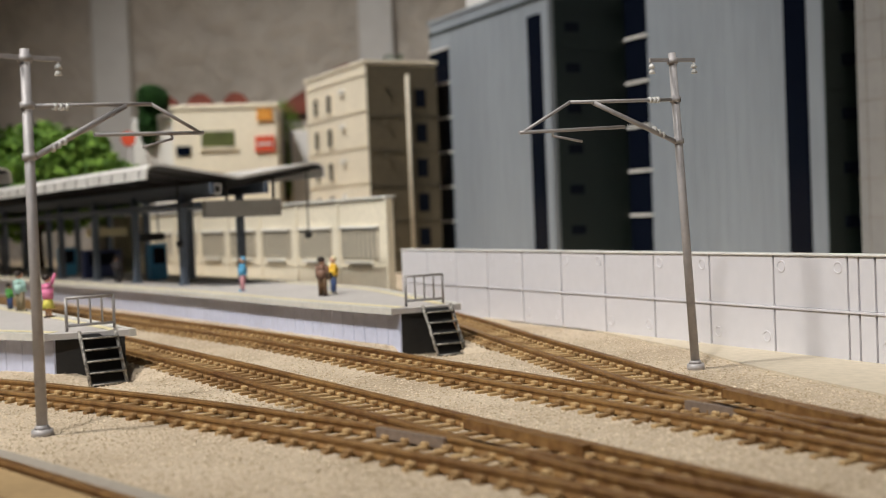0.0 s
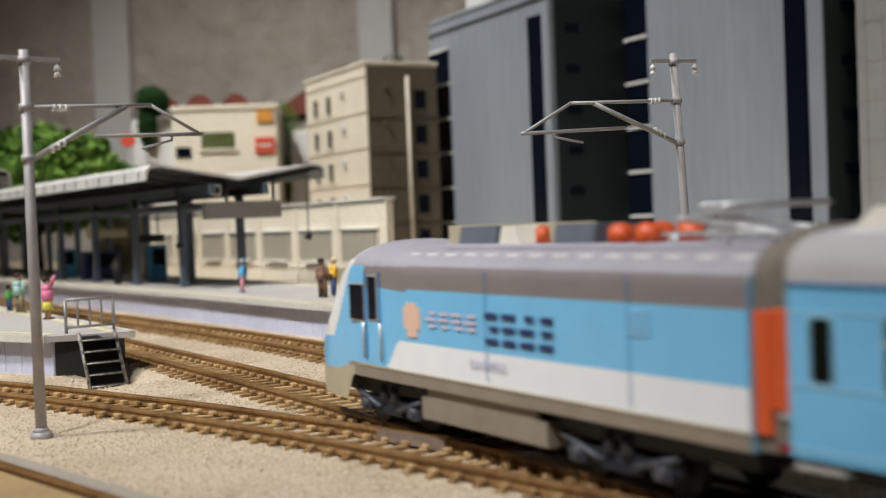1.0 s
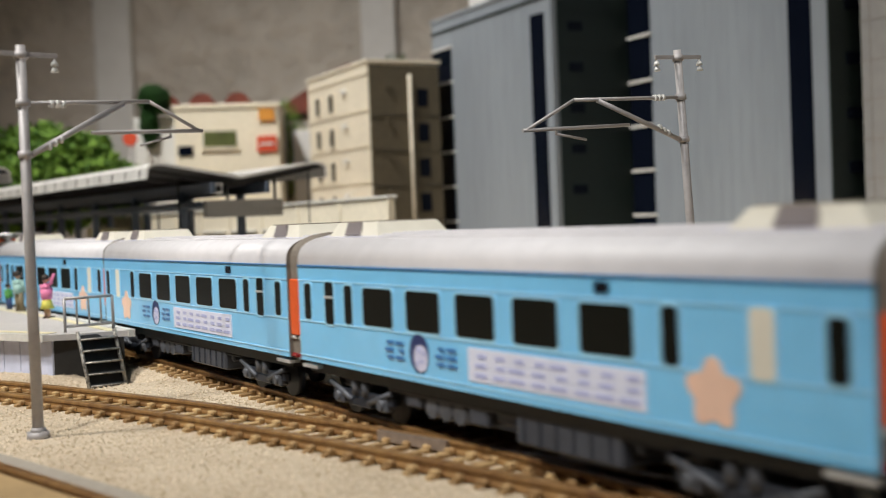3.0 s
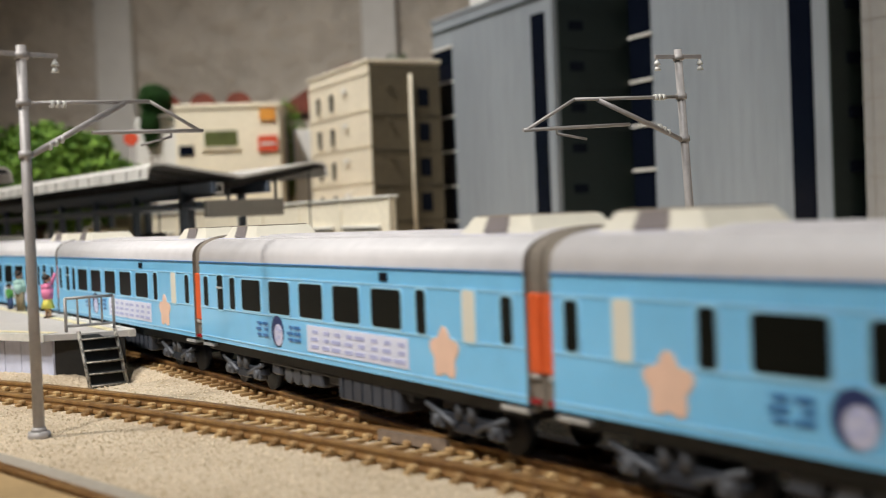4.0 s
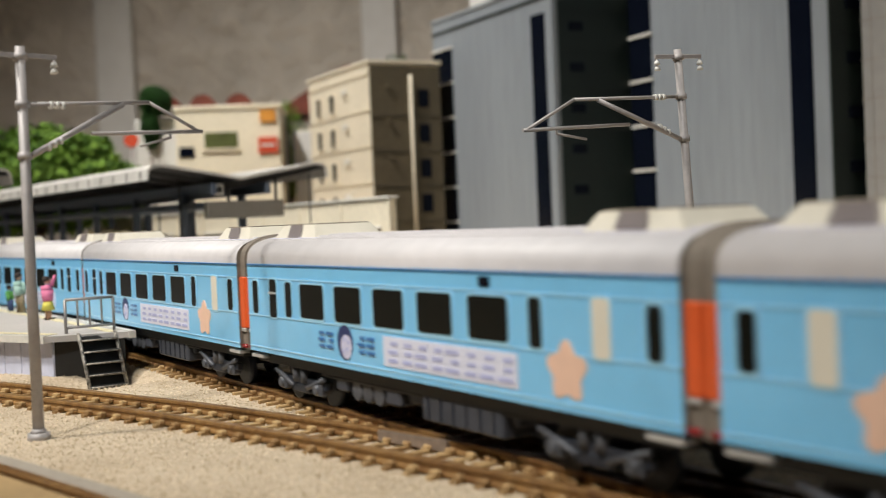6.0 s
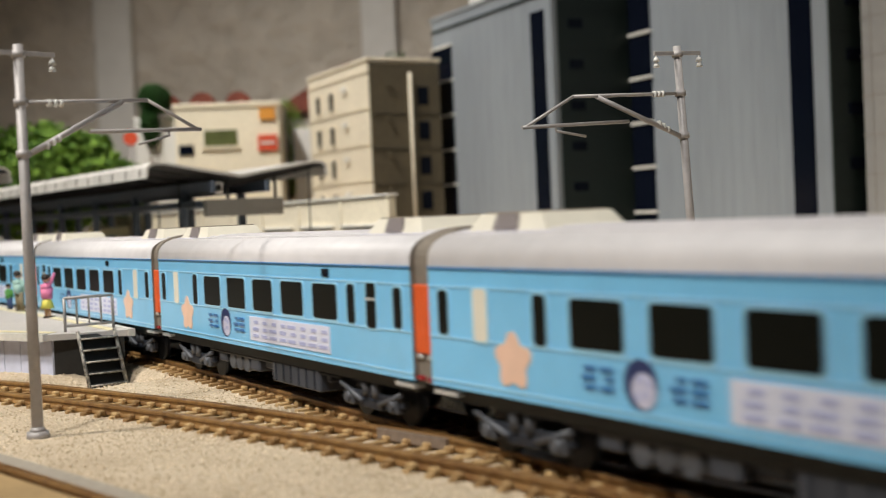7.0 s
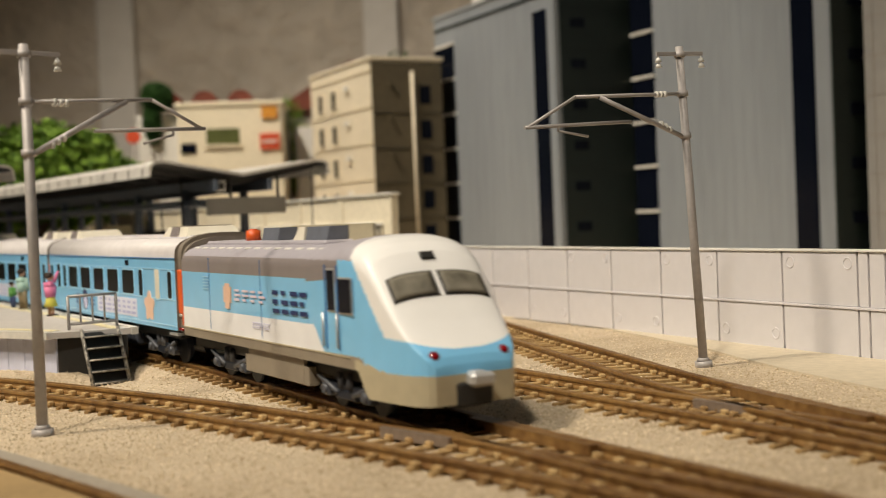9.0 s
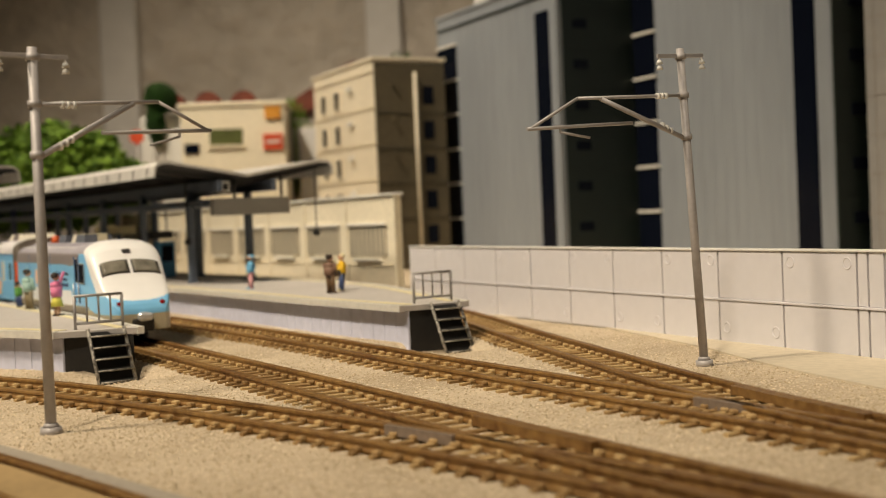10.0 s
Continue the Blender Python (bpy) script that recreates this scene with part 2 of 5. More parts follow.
def ball(bm, c, r, sz=1.0, mi=0, n=8):
    res = bmesh.ops.create_uvsphere(bm, u_segments=n, v_segments=max(4, n // 2 + 1), radius=r)
    for v in res["verts"]:
        v.co = Vector((v.co.x, v.co.y, v.co.z * sz)) + Vector(c)
    for f in {f for v in res["verts"] for f in v.link_faces}:
        f.smooth, f.material_index = True, mi


def prism(bm, poly, z0, z1, mi=0):
    lo = [bm.verts.new((x, y, z0)) for x, y in poly]
    hi = [bm.verts.new((x, y, z1)) for x, y in poly]
    n = len(poly)
    fs = [bm.faces.new(hi), bm.faces.new(lo[::-1])]
    for k in range(n):
        fs.append(bm.faces.new((lo[k], lo[(k + 1) % n], hi[(k + 1) % n], hi[k])))
    for f in fs:
        f.material_index = mi
    bmesh.ops.recalc_face_normals(bm, faces=fs)
    return fs


class Line:
    """A smooth line on the ground through a few points."""

    def __init__(self, pts):
        P = np.array(pts, float)
        d = np.r_[0, np.cumsum(np.hypot(*np.diff(P, axis=0).T))]
        n = len(d)
        A, B, h = np.eye(n), np.zeros((n, 2)), np.diff(d)
        for i in range(1, n - 1):
            A[i, i - 1:i + 2] = h[i - 1], 2 * (h[i - 1] + h[i]), h[i]
            B[i] = 6 * ((P[i + 1] - P[i]) / h[i] - (P[i] - P[i - 1]) / h[i - 1])
        K = np.linalg.solve(A, B)
        t = np.arange(0, d[-1], 0.002)
        i = np.clip(np.searchsorted(d, t, "right") - 1, 0, n - 2)
        a, b, hh = (d[i + 1] - t)[:, None], (t - d[i])[:, None], h[i][:, None]
        self.q = K[i] * a ** 3 / 6 / hh + K[i + 1] * b ** 3 / 6 / hh + (P[i] / hh - K[i] * hh / 6) * a + (P[i + 1] / hh - K[i + 1] * hh / 6) * b
        self.s = np.r_[0, np.cumsum(np.hypot(*np.diff(self.q, axis=0).T))]
        g = np.gradient(self.q, axis=0)
        self.g = g / np.hypot(*g.T)[:, None]

    def at(self, s, off=0.0):
        """Place at arc length s, off metres to the left of the way."""
        x, y = np.interp(s, self.s, self.q[:, 0]), np.interp(s, self.s, self.q[:, 1])
        gx, gy = np.interp(s, self.s, self.g[:, 0]), np.interp(s, self.s, self.g[:, 1])
        k = math.hypot(gx, gy)
        gx, gy = gx / k, gy / k
        return Vector((x - gy * off, y + gx * off, 0)), math.atan2(gy, gx)

    def near(self, x, y):
        return float(self.s[np.argmin(np.hypot(self.q[:, 0] - x, self.q[:, 1] - y))])


def sweep(bm, places, profile, mi=0, closed_ends=True):
    """A profile of (sideways, up) pairs along places of (point, angle)."""
    rings = []
    for p, a in places:
        nx, ny = -math.sin(a), math.cos(a)
        rings.append([bm.verts.new((p.x + nx * o, p.y + ny * o, p.z + z)) for o, z in profile])
    n = len(profile)
    for r0, r1 in zip(rings, rings[1:]):
        for k in range(n):
            bm.faces.new((r0[k], r0[(k + 1) % n], r1[(k + 1) % n], r1[k])).material_index = mi
    if closed_ends:
        bm.faces.new(rings[0][::-1]).material_index = mi
        bm.faces.new(rings[-1]).material_index = mi
    bmesh.ops.recalc_face_normals(bm, faces=bm.faces[:])


# ---- lines of the plan, all from the near right to the far left ----
LINE_C = Line([(2.2, -3.1), (1.25, -1.65), (0.55, -0.59), (0.2, -0.037), (0.125, 0.082), (0.0516, 0.2025), (-0.0006, 0.2908), (-0.0608, 0.3968), (-0.1227, 0.5028),
               (-0.1908, 0.6165), (-0.3211, 0.8113), (-0.60, 1.22), (-1.0, 1.62), (-1.6, 1.92), (-2.6, 2.05), (-3.6, 2.05)])
LINE_B = Line([(0.125, 0.082), (0.078, 0.155), (0.035, 0.2145), (0.0055, 0.250), (-0.025, 0.285), (-0.050, 0.311), (-0.076, 0.337), (-0.104, 0.362), (-0.134, 0.388),
               (-0.20, 0.436), (-0.35, 0.53), (-0.6, 0.66)])
LINE_D = Line([(0.62, -0.62), (0.24, -0.01), (0.18, 0.09), (0.121, 0.190), (0.0735, 0.2735), (0.0371, 0.335), (0.0124, 0.378), (-0.0117, 0.419), (-0.0353, 0.461), (-0.0585, 0.502),
               (-0.155, 0.652), (-0.30, 0.88), (-0.42, 1.07), (-0.78, 1.6)])
LINE_E = Line([(0.18, 0.09), (0.121, 0.190), (0.0896, 0.264), (0.0640, 0.340), (0.0509, 0.394), (0.0375, 0.451), (0.0248, 0.507), (0.0129, 0.564),
               (-0.002, 0.625), (-0.027, 0.695), (-0.075, 0.785), (-0.19, 0.97), (-0.53, 1.52)])
LINE_A = Line([(0.0950, 0.0346), (0.0284, 0.1092), (-0.0715, 0.2211), (-0.1046, 0.2582), (-0.2, 0.3560), (-0.45, 0.58)])
RAIL_TOP = 0.0028


def wall_at(y):
    return 0.0385 - 0.49 * (y - 0.5835)


# near edge of the bare board strip along the wall
BOARD_EDGE = [(0.0555, 0.5633), (0.0755, 0.4931), (0.0905, 0.4366), (0.0955, 0.4037), (0.1026, 0.3688), (0.1095, 0.3436), (0.1160, 0.3199), (0.1650, 0.2200), (0.3000, 0.0200)]

WALL_DIR = Vector((0.49, -1.0, 0)).normalized()
WALL_ANGLE = math.atan2(WALL_DIR.y, WALL_DIR.x)

# ---- room and layout board ----


def ground_z(x, y):
    """Ballast level: a little uneven, with a hollow where the steps of each platform end stand."""
    z = 0.00025 * noise.noise(Vector((x * 60, y * 60, 0))) - 0.0002
    for cx, cy, ax, ay, half, lng in ((-0.003, 0.486, 0.5, -0.86, 0.0125, 0.021), (-0.122, 0.434, 0.6, -0.8, 0.0145, 0.019)):
        u, v = (x - cx) * ax + (y - cy) * ay, (x - cx) * ay - (y - cy) * ax
        d = max(abs(u) - lng, abs(v) - half)
        z -= 0.0058 * min(1.0, max(0.0, 0.5 - d / 0.007))
    return z if -0.4 < x < 0.3 and 0.1 < y < 0.8 else -0.0002


def room():
    xs = np.r_[-4.4, -2.5, -1.2, -0.6, np.arange(-0.36, 0.30, 0.004), 0.6, 1.2, 2.5, 4.4]
    ys = np.r_[-4.6, -2.0, -0.6, 0.0, np.arange(0.12, 0.80, 0.004), 1.0, 1.5, 2.0, 2.6]
    bm = bmesh.new()
    grid = [[bm.verts.new((x, y, ground_z(x, y))) for x in xs] for y in ys]
    for r0, r1 in zip(grid, grid[1:]):
        for k in range(len(xs) - 1):
            bm.faces.new((r0[k], r0[k + 1], r1[k + 1], r1[k])).smooth = True
    tagged(link("ground", bm, M_GROUND), "sandy tan fine ballast ground of the railway layout", "ground", kind="structure")
    for name, x0, x1, y0, y1 in (("wall_north", -4.5, 4.5, 2.6, 2.75), ("wall_south", -4.5, 4.5, -4.75, -4.6), ("wall_west", -4.55, -4.4, -4.6, 2.6), ("wall_east", 4.4, 4.55, -4.6, 2.6)):
        bm = bmesh.new()
        box(bm, x0, x1, y0, y1, -0.9, 1.8)
        tagged(link(name, bm, M_ROOMWALL), "beige rough textured wallpaper on the room wall", "wall", kind="structure")
    bm = bmesh.new()
    box(bm, -4.5, 4.5, -4.7, 2.7, 1.8, 1.9)
    tagged(link("ceiling", bm, M_CEIL), "white painted room ceiling", "ceiling", kind="structure")
    bm = bmesh.new()
    box(bm, -4.5, 4.5, -4.7, 2.7, -1.0, -0.9)
    tagged(link("floor", bm, M_BOARD), "plain room floor under the layout", "floor", kind="structure")
    for x0, x1 in ((-0.719, -0.640), (-0.160, -0.087)):
        bm = bmesh.new()
        box(bm, x0, x1, 2.575, 2.6, 0.0, 1.8, 0.004)
        tagged(link("pilaster", bm, M_ROOMWHITE), "flat white board strip on the papered wall", "trim", group="white wall strips", kind="structure")


def grit():
    """Loose stones on the ballast."""
    rng = np.random.default_rng(4)
    shape = np.array([(1, 0, 0), (-1, 0, 0), (0, 1, 0), (0, -1, 0), (0, 0, 1), (0, 0, -0.4)])
    tri = np.array([(0, 2, 4), (2, 1, 4), (1, 3, 4), (3, 0, 4), (2, 0, 5), (1, 2, 5), (3, 1, 5), (0, 3, 5)])
    count = 110000
    y = 0.17 + 0.75 * rng.random(count) ** 1.5
    x = (rng.random(count) - 0.5) * 0.86 * y
    edge = BOARD_EDGE[::-1]
    kept = x < np.interp(y, [p[1] for p in edge], [p[0] for p in edge]) + 0.003 * (rng.random(count) - 0.7)
    x, y = x[kept], y[kept]
    count = len(x)
    size = 0.00018 + 0.00032 * rng.random(count) ** 2
    vs = shape[None] * size[:, None, None] * (0.7 + 0.6 * rng.random((count, 6, 1)))
    a = rng.random(count) * math.tau
    c, s = np.cos(a)[:, None], np.sin(a)[:, None]
    vs = np.stack([vs[..., 0] * c - vs[..., 1] * s + x[:, None], vs[..., 0] * s + vs[..., 1] * c + y[:, None], vs[..., 2] * 0.75 + np.array([ground_z(a, b) for a, b in zip(x, y)])[:, None] + 0.0001], -1)
    fs = tri[None] + 6 * np.arange(count)[:, None, None]
    me = bpy.data.meshes.new("ballast_grit")
    me.from_pydata(vs.reshape(-1, 3).tolist(), [], fs.reshape(-1, 3).tolist())
    me.materials.append(M_STONE)
    tagged(new("ballast_grit", me), "loose sandy tan ballast grit between the tracks", "ballast", kind="stuff")


# ---- tracks ----
RAIL_PROFILE = [(-0.0016, 0.0), (0.0016, 0.0), (0.0015, 0.0005), (0.0009, 0.0009), (0.0009, 0.0016), (0.0012, 0.0019), (0.0012, 0.0025), (0.0010, 0.0027),
                (-0.0010, 0.0027), (-0.0012, 0.0025), (-0.0012, 0.0019), (-0.0009, 0.0016), (-0.0009, 0.0009), (-0.0015, 0.0005)]


def sleeper_mesh(half):
    bm = bmesh.new()
    box(bm, -0.0009, 0.0009, -half, half, -0.0006, 0.0007, 0.0002)
    for y in (-0.00825, 0.00825):
        for d in (-0.0022, 0.0022):
            box(bm, -0.0012, 0.0012, y + d - 0.0009, y + d + 0.0009, 0.0005, 0.0016, 0.0003)
    me = bpy.data.meshes.new("sleeper")
    bm.to_mesh(me)
    bm.free()
    me.materials.append(M_SLEEPER)
    return me


SLEEPER, SHORT_SLEEPER = sleeper_mesh(0.0145), sleeper_mesh(0.0124)


def track(line, s0, s1, near0, near1, skip=None, mesh=None, label="brown model railway track with tan sleepers on ballast"):
    th = tagged(empty("railway_track"), label, "railway track", group="tracks of the layout")
    for side in (-1, 1):
        bm = bmesh.new()
        sweep(bm, [(p + Vector((0, 0, 0.0003)), a) for p, a in (line.at(s, side * 0.00825) for s in np.arange(s0, s1, 0.006))], RAIL_PROFILE)
        part("rail", bm, M_RAIL, th)
    rest = bmesh.new()
    s = s0
    rng = random.Random(round(s1 * 1000))
    while s < s1:
        if not (skip and skip[0] < s < skip[1]):
            p, a = line.at(s)
            m = Matrix.Translation(p) @ Matrix.Rotation(a + rng.uniform(-0.035, 0.035), 4, "Z")
            if near0 < s < near1:
                piece("sleeper", mesh or SLEEPER, th, m)
            else:
                box(rest, -0.0013, 0.0013, -0.0145, 0.0145, -0.0006, 0.0007, 0, m)
        s += 0.0072
    if rest.verts:
        tagged(part("far_sleepers", rest, M_SLEEPER, th), kind="stuff")
    else:
        rest.free()
    return th


def strip_on(line, s0, s1, off, w, z0, z1, name, material, parent):
    bm = bmesh.new()
    prof = [(off - w / 2, z0), (off + w / 2, z0), (off + w / 2, z1), (off - w / 2, z1)]
    sweep(bm, [line.at(s) for s in np.arange(s0, s1, 0.004)], prof)
    return part(name, bm, material, parent)


def tracks():
    kc = LINE_C.near(0.125, 0.082)
    tc = track(LINE_C, 0.3, LINE_C.s[-1] - 0.1, kc, kc + 1.4)
    tb = track(LINE_B, 0.05, LINE_B.s[-1], 0.0, 2.0, skip=(0.0, 0.16), mesh=SHORT_SLEEPER)
    kd = LINE_D.near(0.18, 0.09)
    td = track(LINE_D, 0.05, LINE_D.s[-1], kd, kd + 1.4)
    te = track(LINE_E, 0.06, LINE_E.s[-1], 0.0, 1.5, skip=(0.0, 0.19))
    ta = track(LINE_A, 0.0, LINE_A.s[-1], 0, 2, label="brown model railway track sunk in tan infill boards")
    strip_on(LINE_A, 0.02, LINE_A.s[-1] - 0.02, 0.0, 0.0128, -0.001, 0.0019, "infill_board", M_INFILL, ta)
    th = tagged(empty("cable_trough"), "grey concrete cable trough beside a railway track", "trough")
    strip_on(LINE_A, 0.02, LINE_A.s[-1] - 0.02, -0.0140, 0.0062, -0.001, 0.0014, "lid", M_TROUGH, th)
    # check rails beside the stock rails and the pale crossing castings
    a = LINE_C.near(0.024, 0.255)
    strip_on(LINE_C, a - 0.005, a + 0.045, -0.0060, 0.0022, 0.0006, 0.0030, "check_rail", M_RAIL, tc)
    b = LINE_B.near(-0.02, 0.281)
    strip_on(LINE_B, b - 0.022, b + 0.004, -0.0066, 0.0012, 0.0006, 0.0030, "crossing", M_FROG, tb)
    a = LINE_E.near(0.0790, 0.300)
    strip_on(LINE_E, a - 0.03, a + 0.03, -0.0060, 0.0022, 0.0006, 0.0030, "check_rail", M_RAIL, te)
    b = LINE_D.near(0.0560, 0.304)
    strip_on(LINE_D, b - 0.022, b + 0.004, -0.0066, 0.0012, 0.0006, 0.0030, "crossing", M_FROG, td)


# ---- retaining wall ----


def wall_panels():
    th = tagged(empty("retaining_wall"), "pale grey panelled retaining wall with round lifting marks", "wall", kind="structure")
    ys = [0.7124 - 0.03175 * k for k in range(0, 11)] + [0.3906] + [0.3842 - 0.03175 * k for k in range(0, 6)]
    for k, (y0, y1) in enumerate(zip(ys, ys[1:])):
        a, b = Vector((wall_at(y0), y0, 0)), Vector((wall_at(y1), y1, 0))
        L = (b - a).length
        m = Matrix.Translation(a) @ Matrix.Rotation(WALL_ANGLE, 4, "Z")
        for z0, z1 in ((-0.004, 0.0157), (0.0165, 0.0342)):
            bm = bmesh.new()
            box(bm, 0.00042, L - 0.00042, 0, 0.004, z0, z1, 0.0002, m)
            for cx in (0.0042, L - 0.0042):
                if (z0 > 0) == (k % 2 == 1) and L > 0.02:
                    cz = 0.0055 if z0 < 0 else 0.0305
                    ring = []
                    for r, yy in ((0.0021, 0), (0.0020, -0.00022), (0.0017, -0.00022), (0.0016, 0)):
                        ring.append([bm.verts.new(m @ Vector((cx + r * math.cos(j * math.tau / 16), yy, cz + r * math.sin(j * math.tau / 16)))) for j in range(16)])
                    for r0, r1 in zip(ring, ring[1:]):
                        for j in range(16):
                            bm.faces.new((r0[j], r0[(j + 1) % 16], r1[(j + 1) % 16], r1[j]))
            part("panel", bm, M_WALL, th)
    a, b = Vector((wall_at(ys[0]), ys[0], 0)), Vector((wall_at(ys[-1]), ys[-1], 0))
    m = Matrix.Translation(a) @ Matrix.Rotation(WALL_ANGLE, 4, "Z")
    bm = bmesh.new()
    box(bm, 0, (b - a).length, 0.0012, 0.0045, -0.004, 0.0335, 0, m)
    part("joint_backing", bm, M_WALLJOINT, th)
    bm = bmesh.new()
    box(bm, 0, (b - a).length, -0.0005, 0.0012, 0.0157, 0.0165, 0.0001, m)
    part("rib", bm, M_WALL, th)
    bm = bmesh.new()
    box(bm, 0, (b - a).length, -0.0006, 0.0048, 0.0342, 0.0350, 0.0002, m)
    part("coping", bm, M_WHITE, th)
    # smooth footing strip and the bare board beyond the ballast
    bm = bmesh.new()
    prism(bm, [(wall_at(0.62) - 0.004, 0.62)] + BOARD_EDGE + [(0.33, 0.18), (wall_at(0.2), 0.2), (wall_at(0.62), 0.62)], -0.0005, 0.0005)
    tagged(link("pavement", bm, M_BOARD), "smooth cream painted board strip along the retaining wall", "pavement", kind="structure")


# ---- platforms ----


def platform(near, far, top, label, panel_len=0.0096, cut=0.0):
    """near and far: lines of the two edges from the end backwards."""
    th = tagged(empty("station_platform"), label, "platform", group="station platforms")
    N, Fr = Line(near), Line(far)
    ns = [N.at(s)[0] for s in np.linspace(0, N.s[-1], 60)]
    fs = [Fr.at(s)[0] for s in np.linspace(0, Fr.s[-1], 60)]
    poly = [(p.x, p.y) for p in ns] + [(p.x, p.y) for p in reversed(fs)]
    bm = bmesh.new()
    prism(bm, poly, top - 0.0022, top)
    part("deck", bm, M_PLAT, th)
    e0 = ns[0] - fs[0]
    e0.normalize()
    for line, sgn in ((N, -1), (Fr, 1)):
        bm = bmesh.new()
        s1 = line.s[-1]
        o = 0.0022 * sgn
        sweep(bm, [line.at(s) for s in np.arange(0, s1, 0.01)], [(o * -0.15, top - 0.0024), (o * -0.15, top + 0.0003), (o, top + 0.0003), (o, top - 0.0024)][::1])
        part("edge_stone", bm, M_EDGE, th)
        bm = bmesh.new()
        sweep(bm, [line.at(s) for s in np.arange(0.004, s1, 0.01)], [(sgn * 0.0052, top + 0.0001), (sgn * 0.0088, top + 0.0001), (sgn * 0.0088, top + 0.0003), (sgn * 0.0052, top + 0.0003)])
        part("warning_line", bm, M_YEL, th)
    # side panels under the overhang
    s = 0.001
    while s < min(N.s[-1], 0.8) - panel_len:
        p, a = N.at(s, -0.0042)
        q, _ = N.at(s + panel_len - 0.0003, -0.0042)
        bm = bmesh.new()
        m = Matrix.Translation(p) @ Matrix.Rotation(math.atan2(q.y - p.y, q.x - p.x), 4, "Z")
        box(bm, 0, (q - p).length, -0.001, 0.0, -0.004, top - 0.0022, 0.00015, m)
        part("side_panel", bm, M_PANEL, th)
        s += panel_len
    inn = [N.at(s, -0.0050)[0] for s in np.linspace(0.001, N.s[-1], 40)]
    inf = [Fr.at(s, 0.0036)[0] for s in np.linspace(0.001, Fr.s[-1], 40)]
    # the end wall's shade is put into its near-black colour
    bm = bmesh.new()
    prism(bm, [(p.x, p.y) for p in inn] + [(p.x, p.y) for p in reversed(inf)], -0.004, top - 0.0023)
    part("core", bm, M_DARK, th, "end wall under the deck, coloured near-black for shade")
    return N, Fr


def ladder(at, angle, top, width=0.0140, run=0.0100):
    """Steps down from a platform's end; +x leads away from the platform."""
    th = tagged(empty("platform_steps", Matrix.Translation(at) @ Matrix.Rotation(angle, 4, "Z")), "black metal steps with pale worn nosings at a platform end", "steps", group="platform end steps")
    lo = -0.0055
    for y in (-width / 2, width / 2):
        bm = bmesh.new()
        rod(bm, (0, y, top + 0.0008), (run, y, lo), 0.00075, n=4)
        part("stringer", bm, M_WORN, th)
    bm = bmesh.new()
    sweep(bm, [(Vector((0, y, 0)), math.pi / 2) for y in (-width / 2 + 0.0004, width / 2 - 0.0004)], [(0.0018, top - 0.0006), (0.0012, top - 0.0006), (-run + 0.0012, lo), (-run + 0.0018, lo)])
    part("riser_plate", bm, M_DARK, th)
    for k in range(5):
        f = (k + 0.6) / 5
        bm = bmesh.new()
        z = top + 0.0005 + (lo - top) * f
        box(bm, run * f - 0.0016, run * f + 0.0016, -width / 2, width / 2, z - 0.0003, z + 0.0003)
        t = part("tread", bm, M_DARK, th)
        bm = bmesh.new()
        rod(bm, (run * f + 0.0017, -width / 2, z), (run * f + 0.0017, width / 2, z), 0.00035, n=6)
        part("nosing", bm, M_WORN, t)
    return th


def railing(at, angle, top, width=0.0185, h=0.0125):
    th = tagged(empty("guard_railing", Matrix.Translation(at) @ Matrix.Rotation(angle, 4, "Z")), "grey metal guard railing at a platform end", "railing", group="platform end railings")
    z0 = top
    for y in (-width / 2, width / 2):
        bm = bmesh.new()
        rod(bm, (0, y, z0), (0, y, z0 + h), 0.00062)
        part("post", bm, M_METAL, th)
    for z in (z0 + h, z0 + 0.0022):
        bm = bmesh.new()
        rod(bm, (0, -width / 2, z), (0, width / 2, z), 0.00055)
        part("rail", bm, M_METAL, th)
    for k in range(1, 4):
        y = -width / 2 + width * k / 4
        bm = bmesh.new()
        rod(bm, (0, y, z0 + 0.0022), (0, y, z0 + h), 0.0004, n=6)
        part("baluster", bm, M_METAL, th)
    return th


P2TOP, P1TOP = 0.0155, 0.0148
P2_NEAR = [(-0.0217, 0.4965), (-0.070, 0.569), (-0.116, 0.6445), (-0.24, 0.835), (-0.387, 1.059), (-0.75, 1.6)]
P2_FAR = [(0.0064, 0.5120), (-0.014, 0.585), (-0.041, 0.668), (-0.096, 0.775), (-0.215, 0.97), (-0.56, 1.53)]
P1_NEAR = [(-0.1465, 0.4448), (-0.168, 0.4600), (-0.25, 0.505), (-0.45, 0.63)]
P1_FAR = [(-0.1160, 0.4545), (-0.1615, 0.531), (-0.232, 0.642), (-0.365, 0.84)]

# ---- canopy over the far platform ----
CAN0 = Vector((-0.123, 0.75, 0))
CAN_DIR = Vector((-0.56, 0.83, 0)).normalized()


